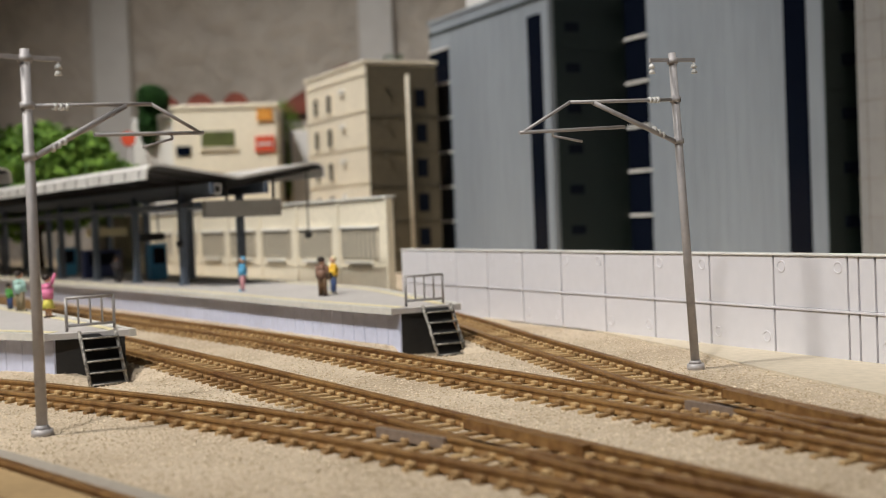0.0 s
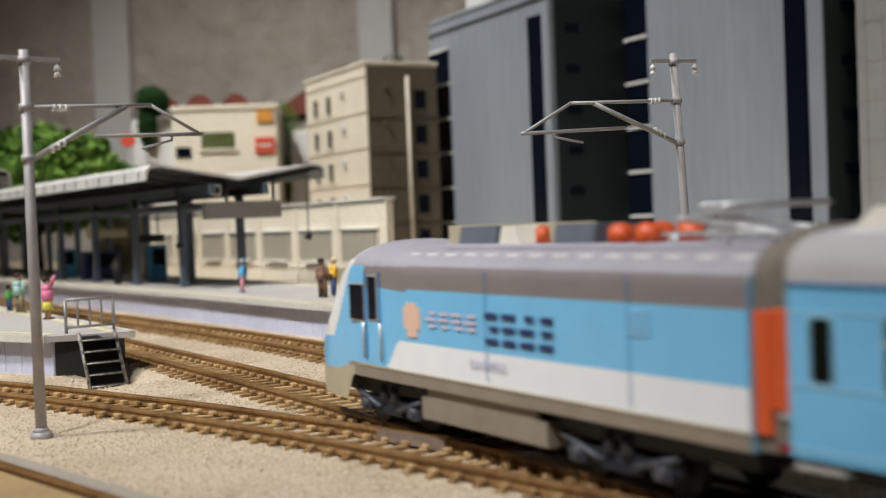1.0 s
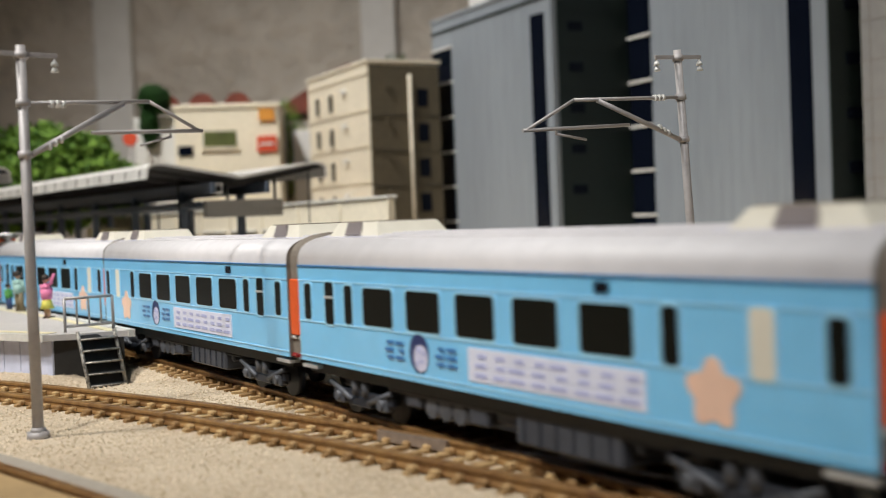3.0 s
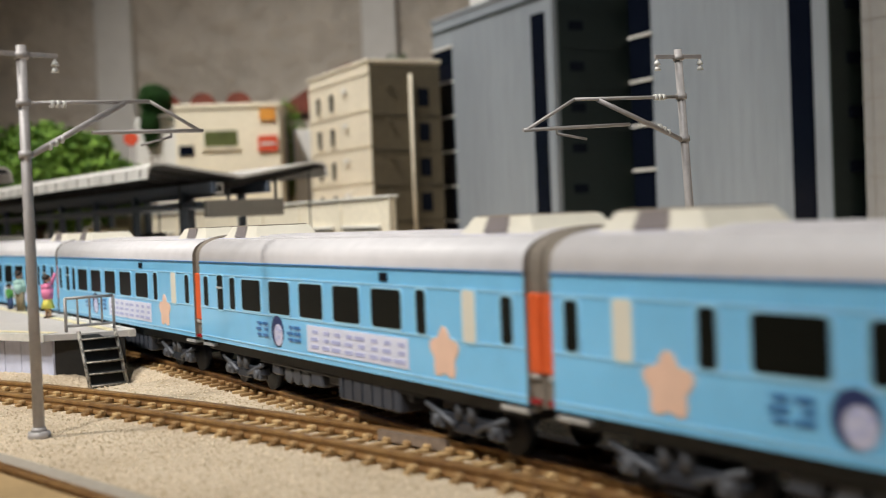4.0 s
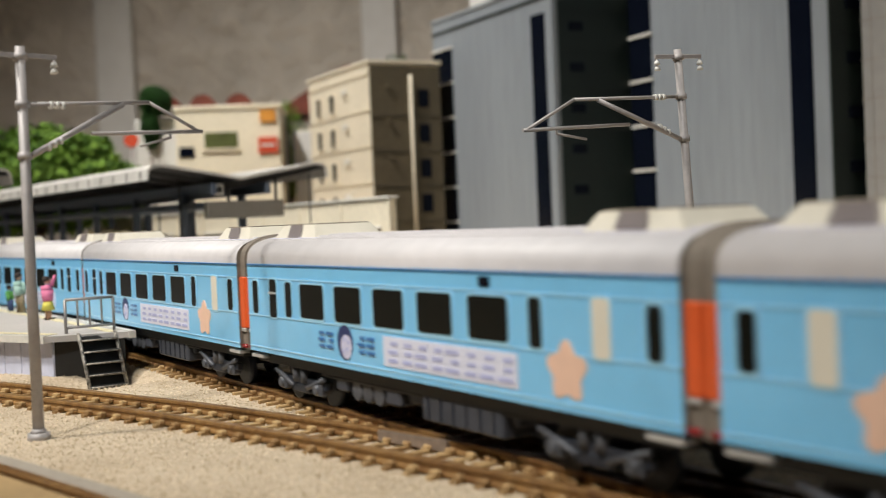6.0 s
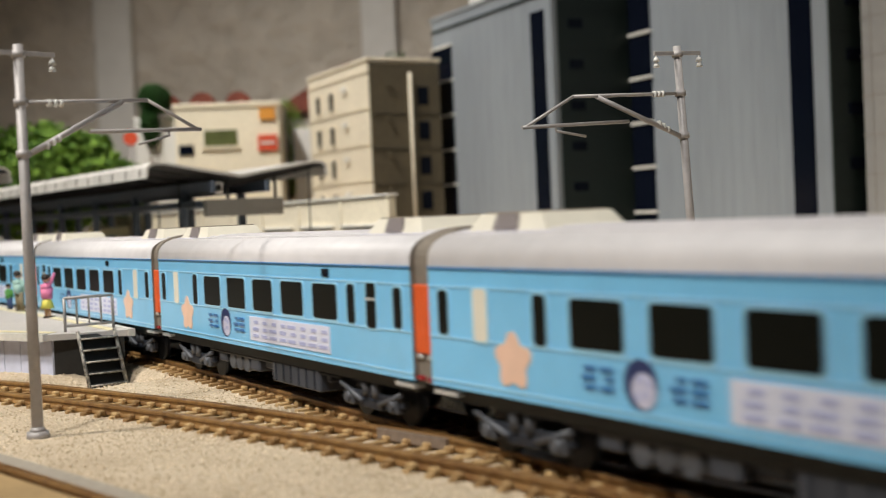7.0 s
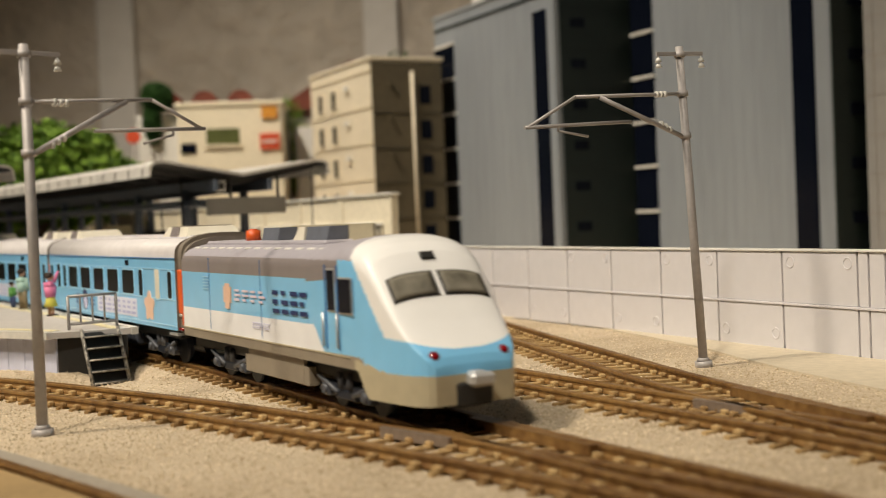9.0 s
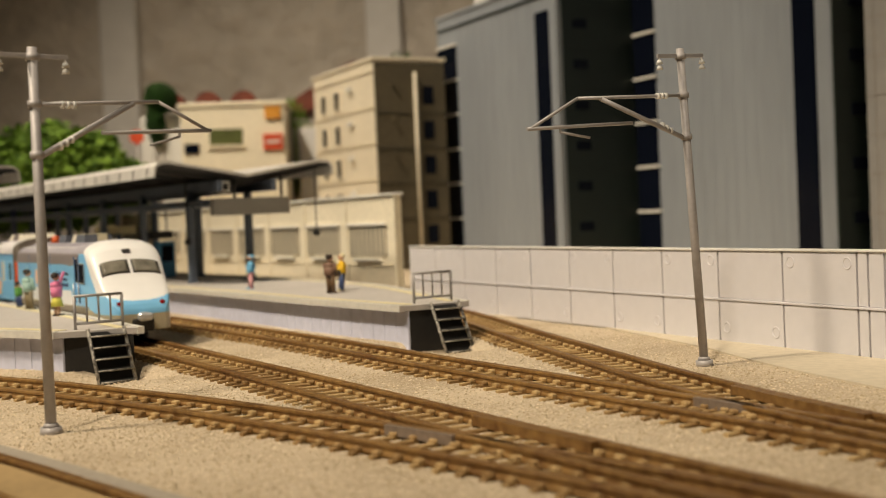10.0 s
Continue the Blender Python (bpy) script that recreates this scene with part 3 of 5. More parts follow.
def canopy():
    ang = math.atan2(CAN_DIR.y, CAN_DIR.x)
    th = tagged(empty("platform_canopy", Matrix.Translation(CAN0) @ Matrix.Rotation(ang, 4, "Z")), "grey butterfly roof platform canopy on blue-grey posts", "canopy")
    L = 0.95
    for sgn in (-1, 1):
        bm = bmesh.new()
        prof = [(0.0, 0.0825), (sgn * 0.051, 0.0908), (sgn * 0.0560, 0.0902), (sgn * 0.0590, 0.0876), (sgn * 0.0598, 0.0812), (sgn * 0.0586, 0.0812), (sgn * 0.0577, 0.0868), (sgn * 0.0552, 0.0886), (sgn * 0.050, 0.0890), (0.0, 0.0806)]
        sweep(bm, [(Vector((x, 0, 0)), 0.0) for x in (0, L)], prof)
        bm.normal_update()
        # faces looking down take the shade colour, the rest the sheet colour
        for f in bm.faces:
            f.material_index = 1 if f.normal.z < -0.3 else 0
        part("roof_wing", bm, [M_CANOPY, M_UNDERSHADE], th)
        for k in range(24):
            x = 0.012 + k * 0.04
            # rafters are coloured with the same painted shade
            bm = bmesh.new()
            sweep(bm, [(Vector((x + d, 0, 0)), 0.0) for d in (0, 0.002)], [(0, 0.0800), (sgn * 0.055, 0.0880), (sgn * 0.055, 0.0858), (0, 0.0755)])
            part("rafter", bm, M_UNDERSHADE, th)
        bm = bmesh.new()
        box(bm, 0.0, L, sgn * 0.018 - 0.0015, sgn * 0.018 + 0.0015, 0.072, 0.0790, 0.0003)
        part("beam", bm, M_POST, th)
    bm = bmesh.new()
    box(bm, 0.02, L, -0.022, 0.022, 0.064, 0.068, 0.0004)
    part("service_duct", bm, M_POST, th)
    for k in range(11):
        x = 0.045 + k * 0.085
        for y in (-0.02, 0.02):
            bm = bmesh.new()
            box(bm, x - 0.0022, x + 0.0022, y - 0.0022, y + 0.0022, P2TOP, 0.074, 0.0003)
            box(bm, x - 0.003, x + 0.003, y - 0.003, y + 0.003, P2TOP, P2TOP + 0.002, 0.0003)
            part("post", bm, M_POST, th)
    # fascia ribs seen along the near eave
    for sgn in (-1, 1):
        for k in range(40):
            x = 0.01 + k * 0.024
            bm = bmesh.new()
            box(bm, x, x + 0.0012, sgn * 0.0594 - 0.0004, sgn * 0.0594 + 0.0006, 0.0812, 0.0868)
            part("fascia_rib", bm, M_METAL, th)
    return th


def platform_fittings(m):
    """Sign boards, lamps and kiosks under the canopy; m is the canopy's pose."""
    th = tagged(empty("station_sign", m), "long plain grey-beige station sign board", "sign")
    wallbox(th, "board", 0.004, 0.010, -0.030, 0.021, 0.0575, 0.0680, M_SIGNG, 0.0004)
    for y in (-0.026, 0.006):
        bm = bmesh.new()
        rod(bm, (0.007, y, 0.068), (0.007, y, 0.0805), 0.0009, n=6)
        part("hanger", bm, M_UNDERSHADE, th)
    th = tagged(empty("hanging_sign", m), "small black hanging direction sign", "sign")
    wallbox(th, "board", 0.13, 0.1325, -0.001, 0.022, 0.0440, 0.0495, M_DARK, 0.0004)
    for y in (0.003, 0.018):
        bm = bmesh.new()
        rod(bm, (0.1312, y, 0.0495), (0.1312, y, 0.064), 0.0005, n=6)
        part("hanger", bm, M_DARK, th)
    for x, y, z in ((0.0, -0.046, 0.0445), (0.043, 0.023, 0.0420)):
        th = tagged(empty("hanging_lamp", m), "small black round lamp on a thin rod", "lamp", group="hanging platform lamps")
        bm = bmesh.new()
        rod(bm, (x, y, z), (x, y, 0.0835), 0.0004, n=6)
        part("rod", bm, M_DARK, th)
        bm = bmesh.new()
        ball(bm, (x, y, z), 0.0024, 0.9, 0, 12)
        part("globe", bm, M_DARK, th)
    th = tagged(empty("wall_speaker", m), "small white loudspeaker box under the canopy", "loudspeaker")
    wallbox(th, "case", 0.004, 0.010, 0.010, 0.016, 0.0715, 0.0785, M_WHITE, 0.0006)
    wallbox(th, "grille", 0.0035, 0.004, 0.0115, 0.0145, 0.0730, 0.0770, M_DARK, 0)
    for x, y, w, h, mm, lab in ((0.155, -0.006, 0.012, 0.026, M_BLUEKIOSK, "blue vending kiosk on the platform"), (0.26, 0.0, 0.030, 0.022, M_NAVY, "dark navy kiosk on the platform"), (0.335, 0.004, 0.014, 0.024, M_BLUEKIOSK, "blue vending kiosk on the platform")):
        th = tagged(empty("kiosk", m), lab, "kiosk")
        wallbox(th, "case", x, x + 0.010, y - w / 2, y + w / 2, P2TOP, P2TOP + h, mm, 0.0006)
        wallbox(th, "panel", x - 0.0004, x, y - w * 0.35, y + w * 0.35, P2TOP + h * 0.45, P2TOP + h * 0.9, M_GLASS, 0)
    th = tagged(empty("yellow_sign", m), "yellow hanging information sign", "sign", group="yellow signs")
    wallbox(th, "board", 0.235, 0.237, -0.012, 0.02, 0.048, 0.0545, M_YEL, 0.0003)
    bm = bmesh.new()
    rod(bm, (0.236, 0.004, 0.0545), (0.236, 0.004, 0.064), 0.0006, n=6)
    part("hanger", bm, M_DARK, th)


# ---- masts ----


def mast(at, arm_angle, arm, lean=0.0, h=0.099, rise=0.045):
    m = Matrix.Translation(at) @ Matrix.Rotation(lean, 4, "Y") @ Matrix.Rotation(arm_angle, 4, "Z")
    th = tagged(empty("catenary_mast", m), "grey round catenary mast with a tubular bracket arm", "catenary mast", group="catenary masts")
    bm = bmesh.new()
    rod(bm, (0, 0, 0.001), (0, 0, h), 0.00145, 0.00125, 14)
    part("pole", bm, M_MAST, th)
    bm = bmesh.new()
    rod(bm, (0, 0, -0.0005), (0, 0, 0.0016), 0.0029, 0.0027, 16)
    rod(bm, (0, 0, 0.0016), (0, 0, 0.0026), 0.0021, 0.0017, 16)
    part("foot", bm, M_MAST, th)
    for z in (0.0715, 0.0845, 0.0965):
        bm = bmesh.new()
        rod(bm, (0, 0, z - 0.0009), (0, 0, z + 0.0009), 0.0018, n=12)
        part("collar", bm, M_MAST, th)
    bm = bmesh.new()
    box(bm, -0.0095, 0.0095, -0.0004, 0.0004, 0.0962, 0.0974, 0.0001)
    part("crossbar", bm, M_MAST, th)
    for x in (-0.0088, 0.0088):
        bm = bmesh.new()
        rod(bm, (x, 0, 0.0962), (x, 0, 0.0925), 0.0003, n=6)
        for z in (0.0949, 0.0932):
            rod(bm, (x, 0, z - 0.0006), (x, 0, z + 0.0006), 0.0011, 0.0006, 10)
        part("insulator", bm, M_WHITE, th, "white insulator")
    bm = bmesh.new()
    rod(bm, (0.001, 0, 0.0845), (arm * 0.70, 0, 0.0845 + arm * 0.70 * rise), 0.00055)
    rod(bm, (arm * 0.70, 0, 0.0845 + arm * 0.70 * rise), (arm, 0, 0.0762 + arm * rise), 0.0005)
    part("top_tube", bm, M_MAST, th)
    bm = bmesh.new()
    rod(bm, (0.001, 0, 0.0712), (arm * 0.55, 0, 0.0842 + arm * 0.55 * rise), 0.0008)
    part("stay_tube", bm, M_MAST, th)
    bm = bmesh.new()
    rod(bm, (arm * 0.36, 0, 0.0766 + arm * 0.36 * rise), (arm * 1.02, 0, 0.0762 + arm * 1.02 * rise), 0.00055)
    part("register_tube", bm, M_MAST, th)
    bm = bmesh.new()
    rod(bm, (arm * 0.82, 0, 0.0762 + arm * 0.82 * rise), (arm * 0.82, 0, 0.0746 + arm * 0.82 * rise), 0.0004, n=6)
    rod(bm, (arm * 0.82, 0, 0.0748 + arm * 0.82 * rise), (arm * 0.64, 0, 0.0728 + arm * 0.64 * rise), 0.0004, n=6)
    part("steady_arm", bm, M_MAST, th)
    for x, z in ((0.007, 0.0845), (0.006, 0.0737)):
        bm = bmesh.new()
        for k in range(3):
            c = Vector((x + k * 0.0016, 0, z + (k * 0.0009 if z < 0.08 else 0)))
            rod(bm, c, c + Vector((0.0008, 0, 0)), 0.0010, n=10)
        part("arm_insulator", bm, M_WHITE, th, "white ribbed insulator")
    return th


# ---- buildings ----


def bld_box(name, corner, u_len, v_len, h, label, mat_u, mat_v, z0=0.0):
    """A block whose front corner stands at corner; u runs back along the wall's way, v away from it. Returns the thing with +x along -WALL_DIR and -y outwards."""
    m = Matrix.Translation(corner) @ Matrix.Rotation(math.atan2(-WALL_DIR.y, -WALL_DIR.x), 4, "Z")
    th = tagged(empty(name, m), label, "building")
    return th


def wallbox(th, name, x0, x1, y0, y1, z0, z1, material, bev=0.001):
    bm = bmesh.new()
    box(bm, x0, x1, y0, y1, z0, z1, bev)
    return part(name, bm, material, th)


def window_on(th, face, a, z, w, h, material=None, deep=0.0015, frame_mat=None):
    """face 'u': on the plane y=0 facing +y (towards the tracks); 'v': on x=0 facing -x."""
    bm = bmesh.new()
    if face == "u":
        box(bm, a - w / 2, a + w / 2, 0.0, 0.0006, z - h / 2, z + h / 2)
    else:
        box(bm, -0.0006, 0.0, a - w / 2, a + w / 2, z - h / 2, z + h / 2)
    win = part("window", bm, material or M_GLASS, th)
    f = deep
    if frame_mat:
        bm = bmesh.new()
        for (d0, d1, e0, e1) in ((-w / 2 - f, w / 2 + f, h / 2, h / 2 + f), (-w / 2 - f, w / 2 + f, -h / 2 - f, -h / 2), (-w / 2 - f, -w / 2, -h / 2, h / 2), (w / 2, w / 2 + f, -h / 2, h / 2)):
            if face == "u":
                box(bm, a + d0, a + d1, 0.0, 0.0016, z + e0, z + e1)
            else:
                box(bm, -0.0016, 0.0, a + d0, a + d1, z + e0, z + e1)
        part("frame", bm, frame_mat, win)
    return win


def buildings():
    # in a block's space: x runs away from the viewer along the rear of the wall, +y faces the tracks, -y is the depth behind
    # tan corner block
    th = bld_box("apartment_block", Vector((-0.0700, 1.2, 0)), 0.17, 0.09, 0.21, "tan concrete apartment block, one end coloured olive for shade", None, None)
    wallbox(th, "wall", 0, 0.17, -0.078, 0, 0, 0.206, M_BEIGE2)
    # the end turned from the lamp has its shade painted in
    wallbox(th, "end_wall", -0.0015, 0, -0.077, -0.001, 0, 0.204, M_TANSHADE, 0.0004)
    wallbox(th, "parapet", -0.002, 0.172, -0.079, 0.0015, 0.206, 0.2095, M_BEIGE2, 0.0006)
    for z in (0.034, 0.0695, 0.105, 0.140, 0.1755):
        for a in (0.098, 0.137):
            window_on(th, "u", a, z, 0.013, 0.018, frame_mat=M_BEIGE2)
        wallbox(th, "string_course", 0, 0.17, 0, 0.0012, z + 0.02, z + 0.0212, M_BEIGE2, 0)
        wallbox(th, "air_unit", 0.055, 0.063, 0, 0.004, z + 0.006, z + 0.011, M_WHITE, 0.0005)
    for z in (0.034, 0.0685, 0.103, 0.1375, 0.172):
        bm = bmesh.new()
        box(bm, -0.0022, -0.0015, -0.0635, -0.0520, z - 0.009, z + 0.009)
        part("window", bm, M_GLASS, th)
        bm = bmesh.new()
        box(bm, -0.0021, -0.0015, -0.077, -0.001, z - 0.018, z - 0.0175)
        part("floor_joint", bm, M_DARKJ, th)
        bm = bmesh.new()
        rod(bm, (-0.001, -0.02, z + 0.012), (-0.004, -0.02, z + 0.012), 0.0022, n=10)
        part("vent", bm, M_TANSHADE, th)
    bm = bmesh.new()
    rod(bm, (-0.0035, -0.0435, 0), (-0.0035, -0.0435, 0.195), 0.0017, n=10)
    part("drain_pipe", bm, M_BEIGE2, th)
    # grey tower block, front slab
    c1 = Vector((0.098, 1.068, 0))
    th = bld_box("office_block", c1, 0.24, 0.1, 0.26, "blue-grey panelled office block with dark window strips", None, None)
    wallbox(th, "wall", 0, 0.2375, -0.10, 0, 0, 0.252, M_GREY)
    wallbox(th, "parapet", -0.001, 0.2385, -0.10, 0.0015, 0.252, 0.256, M_GREY)
    wallbox(th, "roof_line", -0.001, 0.236, 0, 0.0012, 0.2405, 0.2425, M_DARKG, 0)
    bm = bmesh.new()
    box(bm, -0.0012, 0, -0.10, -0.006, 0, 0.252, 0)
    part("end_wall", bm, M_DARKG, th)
    for z in (0.037, 0.0725, 0.108, 0.1435, 0.179, 0.2145):
        bm = bmesh.new()
        box(bm, -0.0022, -0.0012, -0.0305, -0.0165, z - 0.0038, z + 0.0038)
        part("window", bm, M_GLASS, th)
        bm = bmesh.new()
        box(bm, -0.0016, -0.0012, -0.10, -0.006, z + 0.0155, z + 0.0160)
        part("floor_joint", bm, M_DARKJ, th)
    bm = bmesh.new()
    box(bm, 0.011, 0.034, 0, 0.0010, 0.0, 0.228)
    part("window_strip", bm, M_GLASS, th)
    for k in range(6):
        wallbox(th, "window", 0.193, 0.236, 0, 0.0012, 0.0145 + k * 0.0350, 0.0475 + k * 0.0350, M_GLASS, 0)
        wallbox(th, "transom", 0.191, 0.2365, 0, 0.0026, 0.0475 + k * 0.0350, 0.0495 + k * 0.0350, M_WHITE, 0)
    for k in range(9):
        wallbox(th, "panel_joint", 0.05 + k * 0.017, 0.0503 + k * 0.017, 0, 0.00015, 0, 0.240, M_GREYJ, 0)
    wallbox(th, "penthouse", 0.04, 0.19, -0.09, -0.02, 0.256, 0.29, M_WHITE)
    # grey tower block, second slab, standing further back
    c2 = Vector((0.278, 0.884, 0))
    th = bld_box("office_tower", c2, 0.25, 0.1, 0.45, "tall blue-grey panelled office tower with dark glazing", None, None)
    wallbox(th, "wall", 0, 0.260, -0.12, 0, 0, 0.50, M_GREY)
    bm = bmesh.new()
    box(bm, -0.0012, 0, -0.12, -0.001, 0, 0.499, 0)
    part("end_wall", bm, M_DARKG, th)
    for k in range(11):
        z = 0.038 + k * 0.0392
        bm = bmesh.new()
        box(bm, -0.0024, -0.0012, -0.033, -0.0165, z - 0.0042, z + 0.0042)
        part("window", bm, M_GLASS, th)
        bm = bmesh.new()
        box(bm, -0.0016, -0.0012, -0.12, -0.001, z + 0.018, z + 0.0184)
        part("floor_joint", bm, M_DARKJ, th)
        wallbox(th, "window", 0.212, 0.2585, 0, 0.0012, z - 0.028, z + 0.0085, M_GLASS, 0)
        wallbox(th, "transom", 0.210, 0.260, 0, 0.0028, z + 0.0087, z + 0.0111, M_WHITE, 0)
    wallbox(th, "window_strip", 0.0155, 0.0385, 0, 0.0012, 0, 0.499, M_GLASS, 0)
    for k in range(10):
        wallbox(th, "panel_joint", 0.055 + k * 0.0135, 0.0553 + k * 0.0135, 0, 0.00015, 0, 0.499, M_GREYJ, 0)
    # white tiled tower
    th = bld_box("tiled_tower", Vector((0.4345, 0.617, 0)), 0.3, 0.1, 0.4, "white square-tiled tower with small dark windows", None, None)
    wallbox(th, "wall", 0, 0.30, -0.12, 0, 0, 0.45, M_TOWER)
    for k in range(15):
        wallbox(th, "tile_joint", 0, 0.30, 0, 0.0004, 0.028 * k + 0.012, 0.028 * k + 0.0126, M_JOINT, 0)
    for k in range(18):
        wallbox(th, "tile_joint", 0.29 - 0.0165 * k, 0.2905 - 0.0165 * k, 0, 0.0004, 0, 0.449, M_JOINT, 0)
    for k in range(7):
        for a in (0.235, 0.18):
            window_on(th, "u", a, 0.07 + 0.056 * k, 0.016, 0.018)


def station_building():
    """The cream building behind the far platform."""
    c = Vector((-0.0362, 0.814, 0))
    m = Matrix.Translation(c) @ Matrix.Rotation(math.atan2(1.0, -0.576), 4, "Z")
    th = tagged(empty("station_building", m), "cream panelled station wall with grey barred windows", "wall")
    bay, H = 0.0755, 0.0665
    n = 10
    wallbox(th, "wall", 0, n * bay, -0.005, 0, -0.002, H, M_BEIGE)
    wallbox(th, "coping", -0.001, n * bay, -0.006, 0.0018, H, H + 0.0018, M_WHITE, 0.0005)
    for k in range(n + 1):
        wallbox(th, "pilaster", k * bay - 0.0005, k * bay + 0.0035, 0, 0.0012, 0, H - 0.001, M_BEIGE, 0.0004)
    wallbox(th, "string_course", 0, n * bay, 0, 0.0008, 0.0195, 0.0205, M_BEIGE, 0)
    for k in range(n):
        a = k * bay + 0.0431
        win = window_on(th, "u", a, 0.0362, 0.0577, 0.0206, M_CURTAIN)
        for j in range(9):
            x = a - 0.0274 + j * 0.00685
            bm = bmesh.new()
            box(bm, x - 0.0008, x + 0.0008, 0.0006, 0.0013, 0.0260, 0.0464)
            part("window_bar", bm, M_BEIGE2, win)
        wallbox(th, "lintel", a - 0.030, a + 0.030, 0, 0.0024, 0.0468, 0.0486, M_WHITE, 0.0003)
        wallbox(th, "sill", a - 0.020, a + 0.020, 0, 0.0028, 0.0225, 0.0241, M_WHITE, 0.0003)


def shop_building():
    """The pale house with awnings beyond the station."""
    m = Matrix.Translation((-0.325, 1.5, 0)) @ Matrix.Rotation(radians(4), 4, "Z")
    th = tagged(empty("shop_house", m), "pale beige shop house with red awnings on its roof", "building")
    wallbox(th, "wall", 0, 0.128, 0, 0.14, 0, 0.196, M_BEIGE, 0.002)
    wallbox(th, "side_wing", -0.052, 0, 0.02, 0.14, 0, 0.19, M_WHITE, 0.002)
    wallbox(th, "parapet", -0.002, 0.13, -0.002, 0.142, 0.196, 0.202, M_BEIGE, 0.001)
    bm = bmesh.new()
    box(bm, 0.035, 0.075, -0.001, 0, 0.150, 0.169)
    win = part("window", bm, M_SHOPGLASS, th)
    bm = bmesh.new()
    box(bm, 0.032, 0.078, -0.003, 0, 0.146, 0.149)
    part("sill", bm, M_BEIGE2, win)
    wallbox(th, "red_sign", 0.100, 0.1235, -0.003, 0, 0.142, 0.161, M_SIGNR, 0)
    wallbox(th, "sign_stripe", 0.103, 0.1205, -0.0036, -0.003, 0.150, 0.153, M_WHITE, 0)
    wallbox(th, "orange_sign", 0.103, 0.122, -0.003, 0, 0.180, 0.194, M_SIGNO, 0)
    wallbox(th, "vent", 0.004, 0.022, -0.0015, 0, 0.14, 0.152, M_GLASS, 0)
    for k in range(3):
        bm = bmesh.new()
        cx = -0.012 + k * 0.044
        pts = [(cx + 0.016 * math.cos(math.pi * j / 10), 0.202 + 0.016 * math.sin(math.pi * j / 10)) for j in range(11)]
        lo = [bm.verts.new((x, 0.02, z)) for x, z in pts]
        hi = [bm.verts.new((x, 0.06, z)) for x, z in pts]
        bm.faces.new(lo[::-1]), bm.faces.new(hi)
        for j in range(10):
            bm.faces.new((lo[j], lo[j + 1], hi[j + 1], hi[j]))
        bm.faces.new((lo[-1], lo[0], hi[0], hi[-1]))
        part("awning", bm, M_TILE, th, "dark red arched awning")
    # brown tiled roof house behind
    th = tagged(empty("tiled_house", Matrix.Translation((-0.232, 1.70, 0))), "house with a dark red-brown tiled roof", "building")
    wallbox(th, "wall", 0, 0.11, 0, 0.12, 0, 0.185, M_BEIGE2)
    bm = bmesh.new()
    sweep(bm, [(Vector((0, y, 0)), -math.pi / 2) for y in (-0.01, 0.13)], [(0.0, 0.205), (0.11, 0.205), (0.11, 0.27), (0.09, 0.262)])
    part("roof", bm, M_TILE, th)
    # white wall by the shop
    th = tagged(empty("white_house", Matrix.Translation((-0.19, 1.58, 0))), "small white house beside the shop", "building")
    wallbox(th, "wall", 0, 0.06, 0, 0.1, 0, 0.172, M_ROOMWHITE)
    bm = bmesh.new()
    box(bm, 0.01, 0.05, -0.001, 0, 0.12, 0.131)
    part("window", bm, M_UNDERBOX, th)


def tree(at, r, h, material, label, clumps, seed, mid=0.68, tall=0.34):
    rng = random.Random(seed)
    th = tagged(empty("tree", Matrix.Translation(at)), label, "tree", group="model trees")
    bm = bmesh.new()
    rod(bm, (0, 0, 0), (0, 0, h * 0.7), r * 0.1, r * 0.05)
    for k in range(5):
        a = k * 1.26
        rod(bm, (0, 0, h * 0.35), (r * 0.6 * math.cos(a), r * 0.6 * math.sin(a), h * 0.7), r * 0.05, r * 0.02, 6)
    part("trunk", bm, M_BARK, th)
    vs, fs = [], []
    for _ in range(clumps):
        v = Vector((rng.gauss(0, 1), rng.gauss(0, 1), rng.gauss(0, 1))).normalized() * (rng.random() ** 0.4)
        c = Vector((v.x * r, v.y * r, h * mid + v.z * h * tall))
        c += noise.noise_vector(c * 30) * r * 0.2
        s = max(0.0016, r * rng.uniform(0.022, 0.05))
        n = Vector((rng.gauss(0, 1), rng.gauss(0, 1), rng.gauss(0, 1) + 0.6)).normalized()
        t = n.orthogonal().normalized()
        b = n.cross(t)
        k = len(vs)
        for j in range(5):
            a = j * math.tau / 5 + rng.random()
            vs.append(c + (t * math.cos(a) + b * math.sin(a)) * s * rng.uniform(0.7, 1.2))
        vs.append(c + n * s * 0.6)
        fs += [(k + j, k + (j + 1) % 5, k + 5) for j in range(5)]
    me = bpy.data.meshes.new("crown")
    me.from_pydata(vs, [], fs)
    me.materials.append(material)
    crown = new("crown", me)
    crown.parent = th


